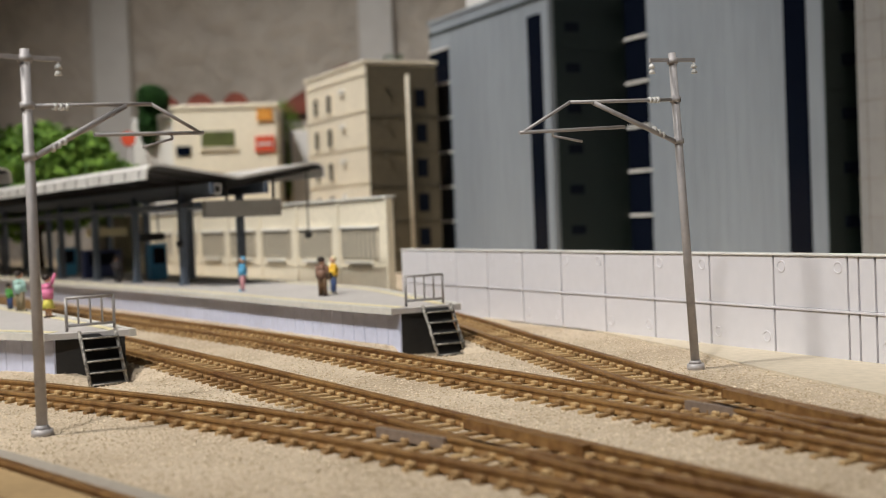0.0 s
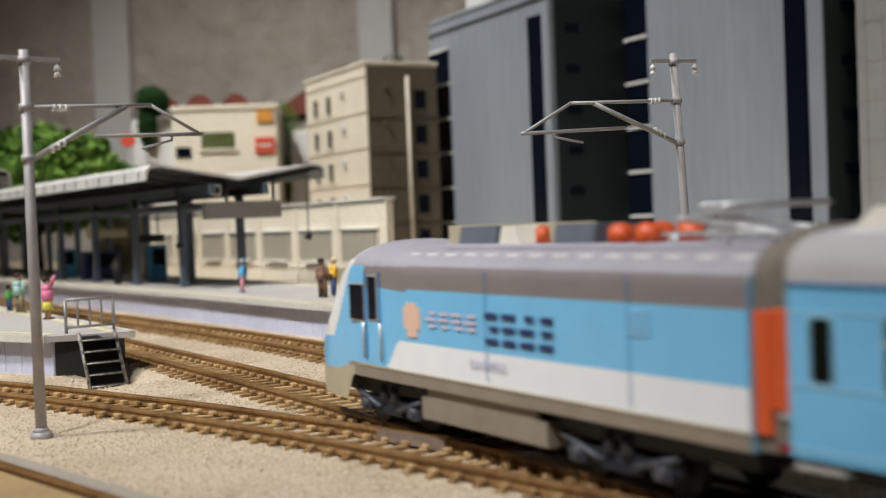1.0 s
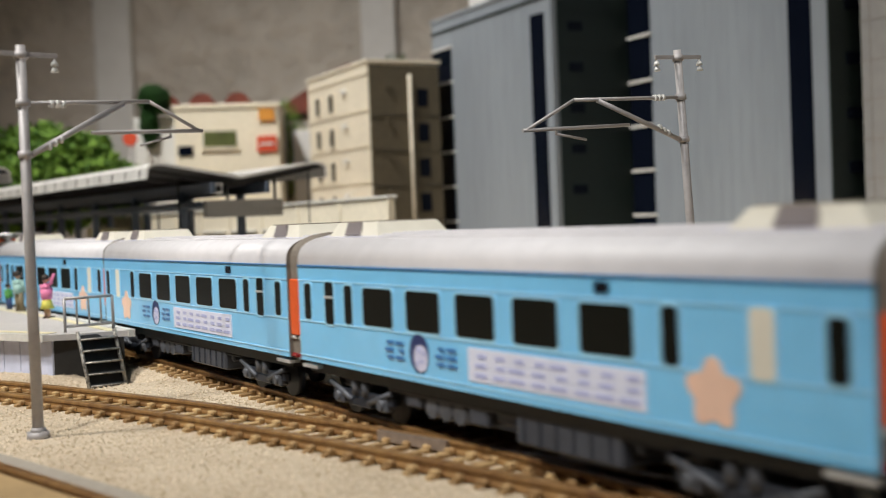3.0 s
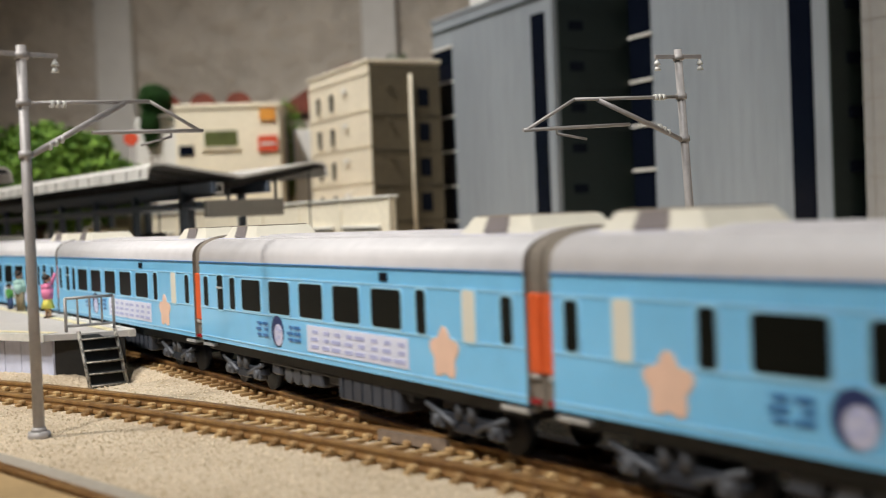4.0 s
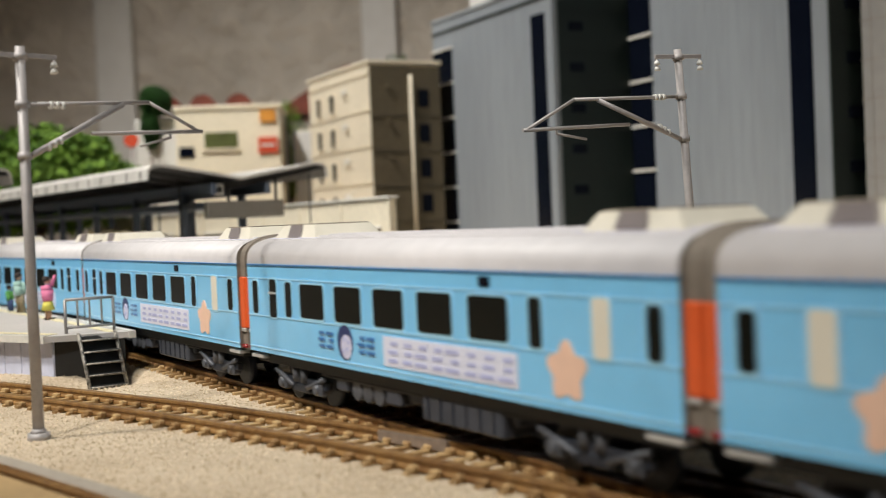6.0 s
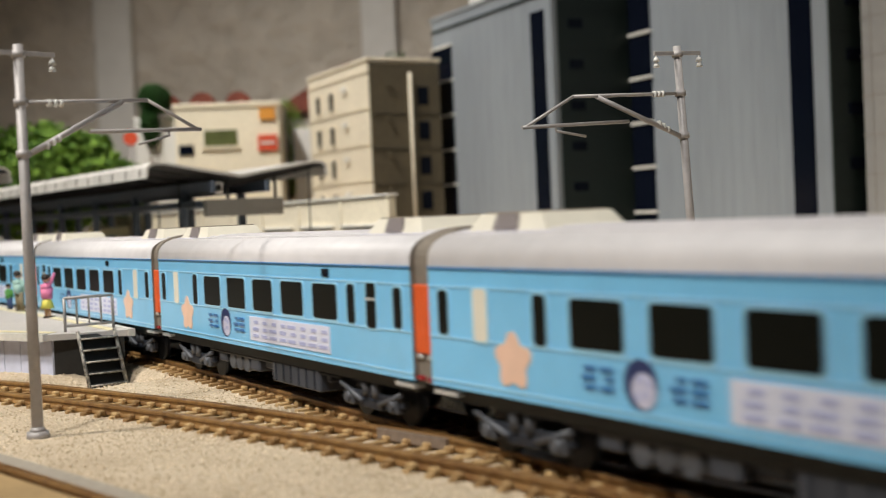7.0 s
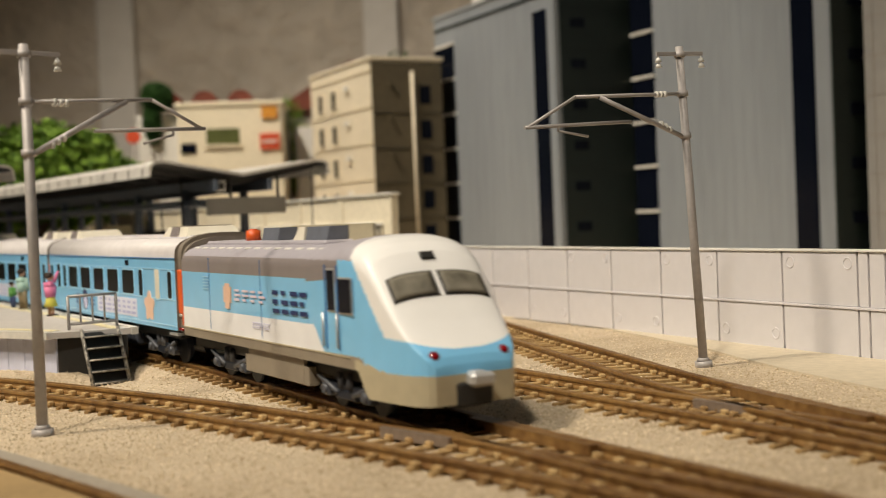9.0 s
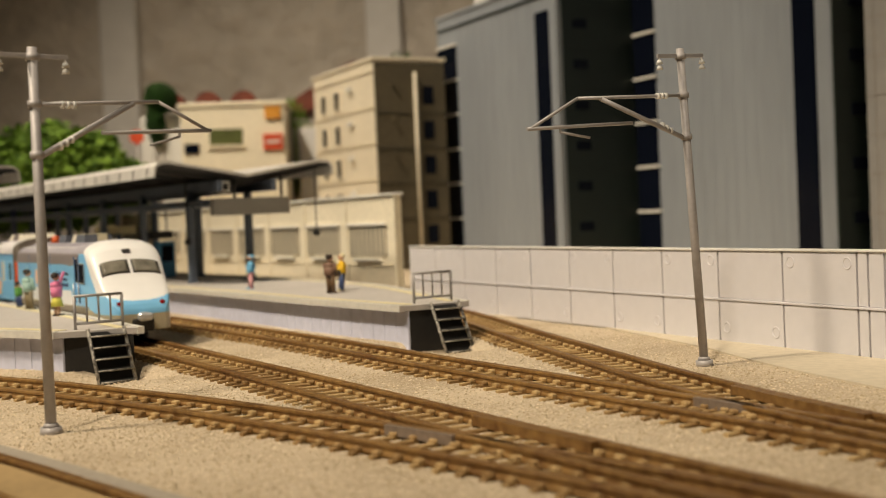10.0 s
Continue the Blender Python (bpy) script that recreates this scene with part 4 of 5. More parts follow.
def figurine(at, angle, h, cols, label, arm_up=False, bag=False, skirt=False):
    """A painted toy figure as one plain mesh; cols: legs, body, head."""
    bm = bmesh.new()
    k = h / 0.020
    wide = 1.22
    if skirt:
        rod(bm, (0, 0, 0.0045 * k), (0, 0, 0.0095 * k), 0.0026 * k, 0.0014 * k, 10, 0)
        for y in (-0.0009, 0.0009):
            rod(bm, (0, y * k, 0), (0, y * k, 0.005 * k), 0.0006 * k, n=6, mi=2)
    else:
        for y in (-0.0012, 0.0012):
            rod(bm, (0.0004 * k, y * k, 0.0002), (0, y * 0.8 * k, 0.0095 * k), 0.00085 * k, 0.0013 * k, 8, 0)
    for y in (-0.0011, 0.0011):
        box(bm, -0.0008 * k, 0.002 * k, y * k - 0.0006 * k, y * k + 0.0006 * k, 0, 0.0009 * k, 0, None, 3)
    rod(bm, (0, 0, 0.0088 * k), (0, 0, 0.0135 * k), 0.0019 * k, 0.0024 * k, 10, 1)
    rod(bm, (0, 0, 0.0135 * k), (0, 0, 0.0162 * k), 0.0024 * k, 0.0009 * k, 10, 1)
    for s in (-1, 1):
        if arm_up and s < 0:
            rod(bm, (0, s * 0.0022 * k, 0.0155 * k), (0.001 * k, s * 0.0034 * k, 0.0205 * k), 0.0008 * k, 0.0006 * k, 6, 1)
        else:
            rod(bm, (0, s * 0.0024 * k, 0.0155 * k), (0.0006 * k, s * 0.003 * k, 0.0095 * k), 0.0008 * k, 0.0006 * k, 6, 1)
    ball(bm, (0, 0, 0.0182 * k), 0.0015 * k, 1.2, 2)
    ball(bm, (-0.0004 * k, 0, 0.0187 * k), 0.0016 * k, 1.0, 3)
    if bag:
        box(bm, -0.0015 * k, 0.0015 * k, -0.0046 * k, -0.0028 * k, 0.0085 * k, 0.012 * k, 0.0004 * k, None, 3)
    for v in bm.verts:
        v.co.x *= wide
        v.co.y *= wide
    ob = link("figurine", bm, cols)
    ob.matrix_basis = Matrix.Translation(at) @ Matrix.Rotation(angle, 4, "Z")
    tagged(ob, label, "figurine", group="toy figures on the platforms")


def paint(name, colour):
    return mat(name, colour, 0.6, 0, 0.08, 400, 60, 0.05, 0.0001)


# ---- train: car space has +x forwards (the way of travel), the viewer's side is +y, z = 0 at the rail top ----
CAR_PITCH = 0.19674
HW = 0.0168


def bogie(parent, x, silver=False):
    bm = bmesh.new()
    for s in (-1, 1):
        y = s * 0.0125
        box(bm, x - 0.016, x + 0.016, y - 0.001, y + 0.001, 0.0048, 0.0072, 0.0003)
        box(bm, x - 0.006, x + 0.006, y - 0.0013, y + 0.0013, 0.0032, 0.0056, 0.0003)
    box(bm, x - 0.004, x + 0.004, -0.0125, 0.0125, 0.005, 0.0105)
    b = part("bogie", bm, M_BOGIE, parent)
    for dx in (-0.0118, 0.0118):
        for s in (-1, 1):
            bm = bmesh.new()
            rod(bm, (x + dx, s * 0.0074, 0.0052), (x + dx, s * 0.0096, 0.0052), 0.0052, n=18)
            part("wheel", bm, M_BOGIE, b)
            bm = bmesh.new()
            box(bm, x + dx - 0.0022, x + dx + 0.0022, s * 0.0128 - 0.0014, s * 0.0128 + 0.0014, 0.0032, 0.0068, 0.0005)
            part("axle_box", bm, M_AXLE if silver else M_UNDERBOX, b)
    for s in (-1, 1):
        bm = bmesh.new()
        for d in (-0.0026, 0.0026):
            rod(bm, (x + d, s * 0.0132, 0.0060), (x + d, s * 0.0132, 0.0102), 0.0014, n=10)
        part("spring", bm, M_AXLE if silver else M_UNDERBOX, b)
        for d in (-1, 1):
            bm = bmesh.new()
            rod(bm, (x + d * 0.0045, s * 0.0138, 0.0046), (x + d * 0.0165, s * 0.0138, 0.0082), 0.0007, n=6)
            part("damper", bm, M_AXLE, b)
            bm = bmesh.new()
            rod(bm, (x + d * 0.0118, s * 0.0138, 0.0050), (x + d * 0.0118, s * 0.0149, 0.0050), 0.0016, 0.0012, 12)
            part("axle_cap", bm, M_AXLE, b)


def side_quad(bm, x0, x1, z0, z1, s, y=HW, t=0.00025, mi=0):
    box(bm, x0, x1, s * y - (0 if s > 0 else t), s * y + (t if s > 0 else 0), z0, z1, 0, None, mi)


def side_round(bm, x0, x1, z0, z1, s, t, r, y=HW):
    """A plate with rounded corners on a car's side, t proud of it."""
    pts = []
    for cx, cz, a0 in ((x1 - r, z1 - r, 0), (x0 + r, z1 - r, 90), (x0 + r, z0 + r, 180), (x1 - r, z0 + r, 270)):
        pts += [(cx + r * math.cos(radians(a0 + k * 30)), cz + r * math.sin(radians(a0 + k * 30))) for k in range(4)]
    side_shape(bm, pts, s, t, y)


def side_shape(bm, pts, s, t, y=HW):
    lo = [bm.verts.new((x, s * (y - 0.0002), z)) for x, z in pts]
    hi = [bm.verts.new((x, s * (y + t), z)) for x, z in pts]
    n = len(pts)
    fs = [bm.faces.new(hi)] + [bm.faces.new((lo[k], lo[(k + 1) % n], hi[(k + 1) % n], hi[k])) for k in range(n)]
    bmesh.ops.recalc_face_normals(bm, faces=fs)
    if (fs[0].normal.y > 0) != (s > 0):
        bmesh.ops.reverse_faces(bm, faces=fs)


def star_points(cx, cz, w, h):
    """A plump five-lobed outline."""
    return [(cx + w * math.sin(a) * (0.85 + 0.15 * math.cos(5 * a)), cz + h * math.cos(a) * (0.85 + 0.15 * math.cos(5 * a))) for a in (k * math.tau / 40 for k in range(40))]


def glyphs(parent, x0, x1, z0, z1, n, material, s, seed, y=HW + 0.00025):
    """Rows of plain bars for lettering that cannot be read."""
    rng = random.Random(seed)
    w = (x1 - x0) / n
    bm = bmesh.new()
    for k in range(n):
        a = x0 + k * w + w * 0.12
        b = x0 + (k + 1) * w - w * 0.12
        for f in (0.04, 0.40, 0.76):
            side_quad(bm, a, b - (b - a) * rng.choice((0.0, 0.2, 0.4)), z0 + (z1 - z0) * f, z0 + (z1 - z0) * (f + 0.17), s, y, 0.0001)
    return part("lettering", bm, material, parent, "bars of lettering")


def section(hw, zb, zs, zt, n=10, p=2.6):
    """Half a body section from the sill up to the ridge."""
    pts = [(hw, zb), (hw, zs)]
    for k in range(1, n + 1):
        a = math.pi / 2 * k / n
        pts.append((hw * max(0.0, math.cos(a)) ** (2 / p), zs + (zt - zs) * math.sin(a) ** (2 / p)))
    return pts


def end_bellows(th, x0, x1):
    """The ribbed gangway that fills the gap between two cars."""
    half = section(HW * 0.93, 0.0125, 0.0385, 0.0462)
    prof = half + [(-y, z) for y, z in reversed(half[:-1])]
    bm = bmesh.new()
    rings = []
    for k in range(5):
        x = x0 + (x1 - x0) * k / 4
        f = 1.0 if k % 2 == 0 else 0.985
        rings.append([bm.verts.new((x, y * f, 0.028 + (z - 0.028) * f)) for y, z in prof])
    n = len(prof)
    for r0, r1 in zip(rings, rings[1:]):
        for k in range(n):
            bm.faces.new((r0[k], r0[(k + 1) % n], r1[(k + 1) % n], r1[k]))
    bm.faces.new(rings[0]), bm.faces.new(rings[-1][::-1])
    bmesh.ops.recalc_face_normals(bm, faces=bm.faces[:])
    part("bellows", bm, M_BELLOWS, th, "grey-brown ribbed bellows")


def coach(figure_front):
    """One trailer car. figure_front: the pale door end points forwards."""
    th = tagged(empty("passenger_coach"), "sky blue model passenger coach with dark windows and grey roof", "train car", group="cars of the train")
    L = 0.0945
    half = section(HW, 0.0130, 0.0380, 0.0456, 12, 2.9)
    prof = half + [(-y, z) for y, z in reversed(half[:-1])]
    bm = bmesh.new()
    rings = []
    for x in (-L, L):
        rings.append([bm.verts.new((x, y, z)) for y, z in prof])
    n = len(prof)
    for k in range(n):
        f = bm.faces.new((rings[0][k], rings[0][(k + 1) % n], rings[1][(k + 1) % n], rings[1][k]))
        z = (prof[k][1] + prof[(k + 1) % n][1]) / 2
        f.material_index = 1 if z > 0.0382 else 0
        f.smooth = z > 0.0382
    bm.faces.new(rings[0]).material_index = 2
    bm.faces.new(rings[1][::-1]).material_index = 2
    bmesh.ops.recalc_face_normals(bm, faces=bm.faces[:])
    body = part("body", bm, [M_CABLUE, M_ROOF, M_BELLOWS], th)
    # roof ribs
    for y in (-0.0115, -0.0085, -0.0055, -0.0025, 0.0025, 0.0055, 0.0085, 0.0115):
        bm = bmesh.new()
        zz = 0.0380 + 0.0076 * (1 - (abs(y) / HW) ** 2.9) ** (1 / 2.9)
        box(bm, -L + 0.002, L - 0.002, y - 0.00025, y + 0.00025, zz - 0.0004, zz + 0.0003)
        part("roof_rib", bm, M_ROOF, body)
    sg = 1 if figure_front else -1
    for s in (-1, 1):
        # mouldings: caught light is put into their paler blue
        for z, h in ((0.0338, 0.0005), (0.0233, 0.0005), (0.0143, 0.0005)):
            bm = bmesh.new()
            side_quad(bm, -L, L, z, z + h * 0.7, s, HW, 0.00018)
            part("moulding", bm, M_TRIMLIT, body)
        bm = bmesh.new()
        side_quad(bm, -L, L, 0.0376, 0.0379, s, HW, 0.0003)
        part("eave_line", bm, M_LINE, body)
        # windows, from the pale door end
        spec = [(0.0060, 0.0040, 0.0092, M_CARGLASS), (0.0202, 0.0050, 0.0105, M_AC), (0.0404, 0.0042, 0.0095, M_CARGLASS)]
        spec += [(0.0571 + 0.0215 * k, 0.0149, 0.0088, M_CARGLASS) for k in range(5)]
        spec += [(0.1586, 0.0042, 0.0094, M_CARGLASS), (0.1695, 0.0050, 0.0105, M_CARGLASS), (0.1828, 0.0040, 0.0092, M_CARGLASS)]
        for d, w, h, mm in spec:
            x = sg * (L - d)
            zc = 0.0286
            bm = bmesh.new()
            # rim plate in the paler blue, a painted highlight round the pane
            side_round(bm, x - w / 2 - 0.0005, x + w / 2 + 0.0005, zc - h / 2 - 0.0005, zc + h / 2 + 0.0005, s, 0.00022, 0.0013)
            win = part("window", bm, M_TRIMLIT, th)
            bm = bmesh.new()
            side_round(bm, x - w / 2, x + w / 2, zc - h / 2, zc + h / 2, s, 0.0003, 0.0010)
            part("pane", bm, mm, win)
            if abs(d - 0.1695) < 1e-5:
                bm = bmesh.new()
                side_quad(bm, x - w / 2, x + w / 2, zc + 0.0012, zc + 0.0018, s, HW, 0.0006)
                part("window_bar", bm, M_SILVER, win)
        bm = bmesh.new()
        x = L - (0.1440 if figure_front else 0.1310)
        side_quad(bm, x - 0.002, x + 0.002, 0.0348, 0.0368, s, HW, 0.0003)
        part("destination_board", bm, M_GLASS, th)
        # printed sides, read in the same order on either side
        if s > 0:
            x = sg * (L - 0.0310)
            bm = bmesh.new()
            side_shape(bm, star_points(x, 0.0203, 0.0064, 0.0058), s, 0.0002)
            part("sticker", bm, M_PEACH, th, "plain peach coloured sticker")
            o = -0.004 if figure_front else -0.0072
            bm = bmesh.new()
            c = Vector((L - 0.0723 - o, HW, 0.0194))
            rod(bm, c, c + Vector((0, 0.0002, 0)), 0.0043, n=24)
            lg = part("emblem", bm, M_NAVY, th, "navy round emblem with a pale chequered centre")
            bm = bmesh.new()
            rod(bm, c + Vector((-0.0009, 0, -0.0010)), c + Vector((-0.0009, 0.0003, -0.0010)), 0.0030, n=20)
            part("emblem_centre", bm, M_PALEP, lg)
            bm = bmesh.new()
            for dx, dz in ((-0.0024, 0.0002), (-0.0002, 0.0008), (-0.0014, -0.0016), (0.0008, -0.0022)):
                side_quad(bm, c.x + dx - 0.0006, c.x + dx + 0.0006, c.z + dz - 0.0005, c.z + dz + 0.0005, s, HW, 0.0004)
            part("emblem_mark", bm, M_LILAC, lg)
            glyphs(th, L - 0.0660 - o, L - 0.0560 - o, 0.0172, 0.0218, 2, M_LINE, s, 1)
            glyphs(th, L - 0.0890 - o, L - 0.0790 - o, 0.0172, 0.0218, 2, M_LINE, s, 2)
            bm = bmesh.new()
            side_quad(bm, L - 0.1492 - o, L - 0.0930 - o, 0.0155, 0.0223, s, HW, 0.0002)
            bn = part("banner", bm, M_BANNER, th, "pale lettered banner")
            bn_g = glyphs(th, L - 0.1485 - o, L - 0.0940 - o, 0.0162, 0.0216, 8, M_LILAC, s, 3, HW + 0.00025)
    # roof units
    for x in (-L + 0.020, L - 0.020):
        bm = bmesh.new()
        vs = box(bm, x - 0.015, x + 0.015, -0.0105, 0.0105, 0.0440, 0.0485)
        for v in vs:
            if v.co.z > 0.048:
                v.co.x = x + (v.co.x - x) * 0.72
                v.co.y *= 0.8
        u = part("roof_unit", bm, M_AC, th, "cream roof air conditioner")
        bm = bmesh.new()
        box(bm, x - 0.0105, x + 0.0105, -0.0078, 0.0078, 0.0485, 0.0488, 0.0001)
        part("lid", bm, M_SKIRT, u)
        for s in (-1, 1):
            bm = bmesh.new()
            q = [(x - 0.0045, s * 0.0096, 0.0452), (x + 0.0045, s * 0.0096, 0.0452), (x + 0.0035, s * 0.0088, 0.0484), (x - 0.0035, s * 0.0088, 0.0484)]
            f = bm.faces.new([bm.verts.new(Vector(p) + Vector((0, s * 0.0006, 0.0001))) for p in q])
            ex = bmesh.ops.extrude_face_region(bm, geom=[f])
            for v in ex["geom"]:
                if isinstance(v, bmesh.types.BMVert):
                    v.co.y -= s * 0.0006
            bmesh.ops.recalc_face_normals(bm, faces=bm.faces[:])
            part("grille", bm, M_BAND, u)
        bm = bmesh.new()
        box(bm, x - 0.0165, x + 0.0165, -0.0115, 0.0115, 0.0425, 0.0450, 0.0003)
        part("base_frame", bm, M_PALEP, u)
    # ends: bellows, orange doors, coupling
    for e in (-1, 1):
        end_bellows(th, min(e * L, e * (L + 0.0040)), max(e * L, e * (L + 0.0040)))
        for s in (-1, 1):
            bm = bmesh.new()
            box(bm, min(e * (L + 0.0002), e * (L + 0.0040)), max(e * (L + 0.0002), e * (L + 0.0040)), s * 0.0153 - 0.0010, s * 0.0153 + 0.0010, 0.0190, 0.0340, 0.0003)
            part("end_panel", bm, M_ORANGE, th, "orange end panel")
            bm = bmesh.new()
            box(bm, min(e * L, e * (L + 0.003)), max(e * L, e * (L + 0.003)), s * 0.0150 - 0.0012, s * 0.0150 + 0.0012, 0.0178, 0.0190, 0.0003)
            part("hinge", bm, M_SILVER, th)
            bm = bmesh.new()
            box(bm, min(e * L, e * (L + 0.003)), max(e * L, e * (L + 0.003)), s * 0.0153 - 0.0010, s * 0.0153 + 0.0010, 0.0130, 0.0142, 0.0003)
            part("red_reflector", bm, M_RED, th, "small red reflector")
        bm = bmesh.new()
        rod(bm, (e * L, 0, 0.0085), (e * (L + 0.004), 0, 0.0085), 0.002, n=8)
        part("coupler", bm, M_DARK, th)
        bogie(th, e * 0.066, True)
        for s in (-1, 1):
            bm = bmesh.new()
            box(bm, e * 0.0895 - 0.0045, e * 0.0895 + 0.0045, s * 0.0152 - 0.0015, s * 0.0152 + 0.0015, 0.0112, 0.0121)
            part("step", bm, M_SILVER, th)
    bm = bmesh.new()
    box(bm, -L + 0.002, L - 0.002, -0.0150, 0.0150, 0.0100, 0.0130)
    part("underframe", bm, M_DARK, th)
    for x0, x1, z0, half, mm in ((-0.0420, -0.0395, 0.0070, 0.0135, M_BOGIE), (-0.0375, -0.0045, 0.0042, 0.0146, M_UNDERBOX), (-0.0020, 0.0050, 0.0068, 0.0130, M_BOGIE), (0.0070, 0.0140, 0.0056, 0.0142, M_UNDERBOX), (0.0355, 0.0420, 0.0062, 0.0140, M_UNDERBOX)):
        bm = bmesh.new()
        box(bm, x0, x1, -half, half, z0, 0.0102, 0.0005)
        ub = part("underfloor_box", bm, mm, th)
        if x1 - x0 > 0.02:
            for k in range(6):
                for s in (-1, 1):
                    bm = bmesh.new()
                    x = x0 + 0.0028 + k * 0.0054
                    side_quad(bm, x, x + 0.0004, z0 + 0.0006, 0.0098, s, half, 0.0003)
                    part("rib", bm, M_BOGIE, ub)
    for x in (0.0185, 0.0245, 0.0305):
        bm = bmesh.new()
        rod(bm, (x, -0.0138, 0.0072), (x, 0.0138, 0.0072), 0.0025, n=14)
        part("air_tank", bm, M_AXLE, th, "grey round air tank")
    for s in (-1, 1):
        bm = bmesh.new()
        rod(bm, (-0.050, s * 0.0140, 0.0094), (0.050, s * 0.0140, 0.0094), 0.0004, n=6)
        part("pipe", bm, M_DARK, th)
    return th


def loco(label, panto_up):
    """Driving unit: +x is the nose."""
    th = tagged(empty("locomotive"), label, "locomotive", group="cars of the train")
    X0 = -0.0880
    # stations: x, half width, top
    tops = [(-0.088, HW, 0.0440), (0.018, HW, 0.0440), (0.032, HW, 0.0452), (0.041, HW, 0.0459), (0.0455, HW * 0.985, 0.0453), (0.0495, HW * 0.965, 0.0439), (0.053, HW * 0.945, 0.0415), (0.056, HW * 0.925, 0.0380), (0.0595, HW * 0.905, 0.0333),
            (0.0630, HW * 0.88, 0.0288), (0.0665, HW * 0.85, 0.0246), (0.0698, HW * 0.80, 0.0211), (0.0722, HW * 0.74, 0.0187), (0.0736, HW * 0.68, 0.0168), (0.0746, HW * 0.60, 0.0145), (0.0746, HW * 0.60, 0.0125)]
    tx = np.array([t[0] for t in tops])
    tx[-1] += 1e-4
    xs = np.r_[np.linspace(X0, 0.028, 190), np.r_[np.linspace(0.0285, 0.0695, 90), np.linspace(0.0698, 0.0747, 32)]]
    m = 64

    def sill(x):
        """The lower edge drops to the skirt at the nose."""
        k = min(1.0, max(0.0, (x - 0.0465) / 0.006))
        return 0.0122 - 0.0066 * k * k * (3 - 2 * k)

    bm = bmesh.new()
    rings = []
    for x in xs:
        hw, zt = np.interp(x, tx, [t[1] for t in tops]), np.interp(x, tx, [t[2] for t in tops])
        zb = sill(x)
        zs = 0.0122 + (zt - 0.0122) * (0.0392 - 0.0122) / (0.0470 - 0.0122)
        ring = []
        for j in range(m + 1):
            f = j / m
            if f < 0.5:
                y, z = hw, zb + (zs - zb) * f * 2
            else:
                a = math.pi / 2 * (f - 0.5) * 2
                y, z = hw * max(0.0, math.cos(a)) ** (2 / 2.6), zs + (zt - zs) * math.sin(a) ** (2 / 2.6)
            ring.append((y, z))
        rings.append([bm.verts.new((x, y, z)) for y, z in ring] + [bm.verts.new((x, -y, z)) for y, z in reversed(ring[:-1])])
    n = len(rings[0])
    for i in range(len(xs) - 1):
        for j in range(n - 1):
            f = bm.faces.new((rings[i][j], rings[i][j + 1], rings[i + 1][j + 1], rings[i + 1][j]))
            f.smooth = True
            c = f.calc_center_median()
            low = c.z < 0.0126 + 0.0022 * max(0.0, 1 - (c.x - 0.046) / 0.014) and c.x > 0.046
            front = c.x > 0.0462 + (0.040 - c.z) * 0.72 and c.z > 0.0182 + 0.0034 * (c.y / HW) ** 2
            if low:
                k = 6
            elif front or (c.x > 0.0450 and c.z > 0.0402):
                k = 3
            elif c.z > 0.0398:
                k = 4
            elif c.z > 0.0342 and c.x < 0.0385:
                k = 2
            elif c.z < 0.0152 and c.x < 0.050:
                k = 5
            elif 0.0154 < c.z < 0.0222 and c.x < 0.0270 + (c.z - 0.0172) * -0.9:
                k = 1
            else:
                k = 0
            f.material_index = k
    bm.faces.new(rings[0])
    bm.faces.new(rings[-1][::-1]).material_index = 6
    bmesh.ops.recalc_face_normals(bm, faces=bm.faces[:])
    body = part("body", bm, [M_CABLUE, M_CAWHITE, M_BAND, M_NOSE, M_LOCOROOF, M_SKIRT, M_SKIRT2], th)

    def top_at(x):
        return float(np.interp(x, tx, [t[2] for t in tops]))

    def surf(x, y):
        hw, zt = float(np.interp(x, tx, [t[1] for t in tops])), top_at(x)
        zs = 0.0122 + (zt - 0.0122) * (0.0270 / 0.0348)
        k = min(1.0, abs(y) / hw)
        return zs + (zt - zs) * max(0.0, 1 - k ** 2.6) ** (1 / 2.6)

    def nose_patch(x0, x1, y0, y1, lift, material, name, parent, shrink=0.0, label=""):
        bmp = bmesh.new()
        g = []
        for i in range(7):
            x = x0 + (x1 - x0) * i / 6
            sc = 1 - shrink * i / 6
            g.append([bmp.verts.new((x + lift * 0.7, (y0 + (y1 - y0) * j / 8) / sc, surf(x, (y0 + (y1 - y0) * j / 8) / sc) + lift)) for j in range(9)])
        for i in range(6):
            for j in range(8):
                bmp.faces.new((g[i][j], g[i + 1][j], g[i + 1][j + 1], g[i][j + 1])).smooth = True
        ret = bmesh.ops.extrude_face_region(bmp, geom=bmp.faces[:])
        for v in ret["geom"]:
            if isinstance(v, bmesh.types.BMVert):
                v.co += Vector((-lift * 0.9, 0, -lift * 0.9))
        bmesh.ops.recalc_face_normals(bmp, faces=bmp.faces[:])
        return part(name, bmp, material, parent, label)

    for y0, y1 in ((0.0007, 0.0130), (-0.0130, -0.0007)):
        ws = nose_patch(0.0572, 0.0617, y0, y1, 0.00025, M_DARK, "windscreen", th, 0.0)
        d = 0.0007
        nose_patch(0.0575, 0.0614, y0 + d, y1 - d, 0.00045, M_GLASSREFL, "pane", ws, 0.0)
    nose_patch(0.0535, 0.0549, -0.0018, 0.0018, 0.0005, M_DARK, "top_light", th)
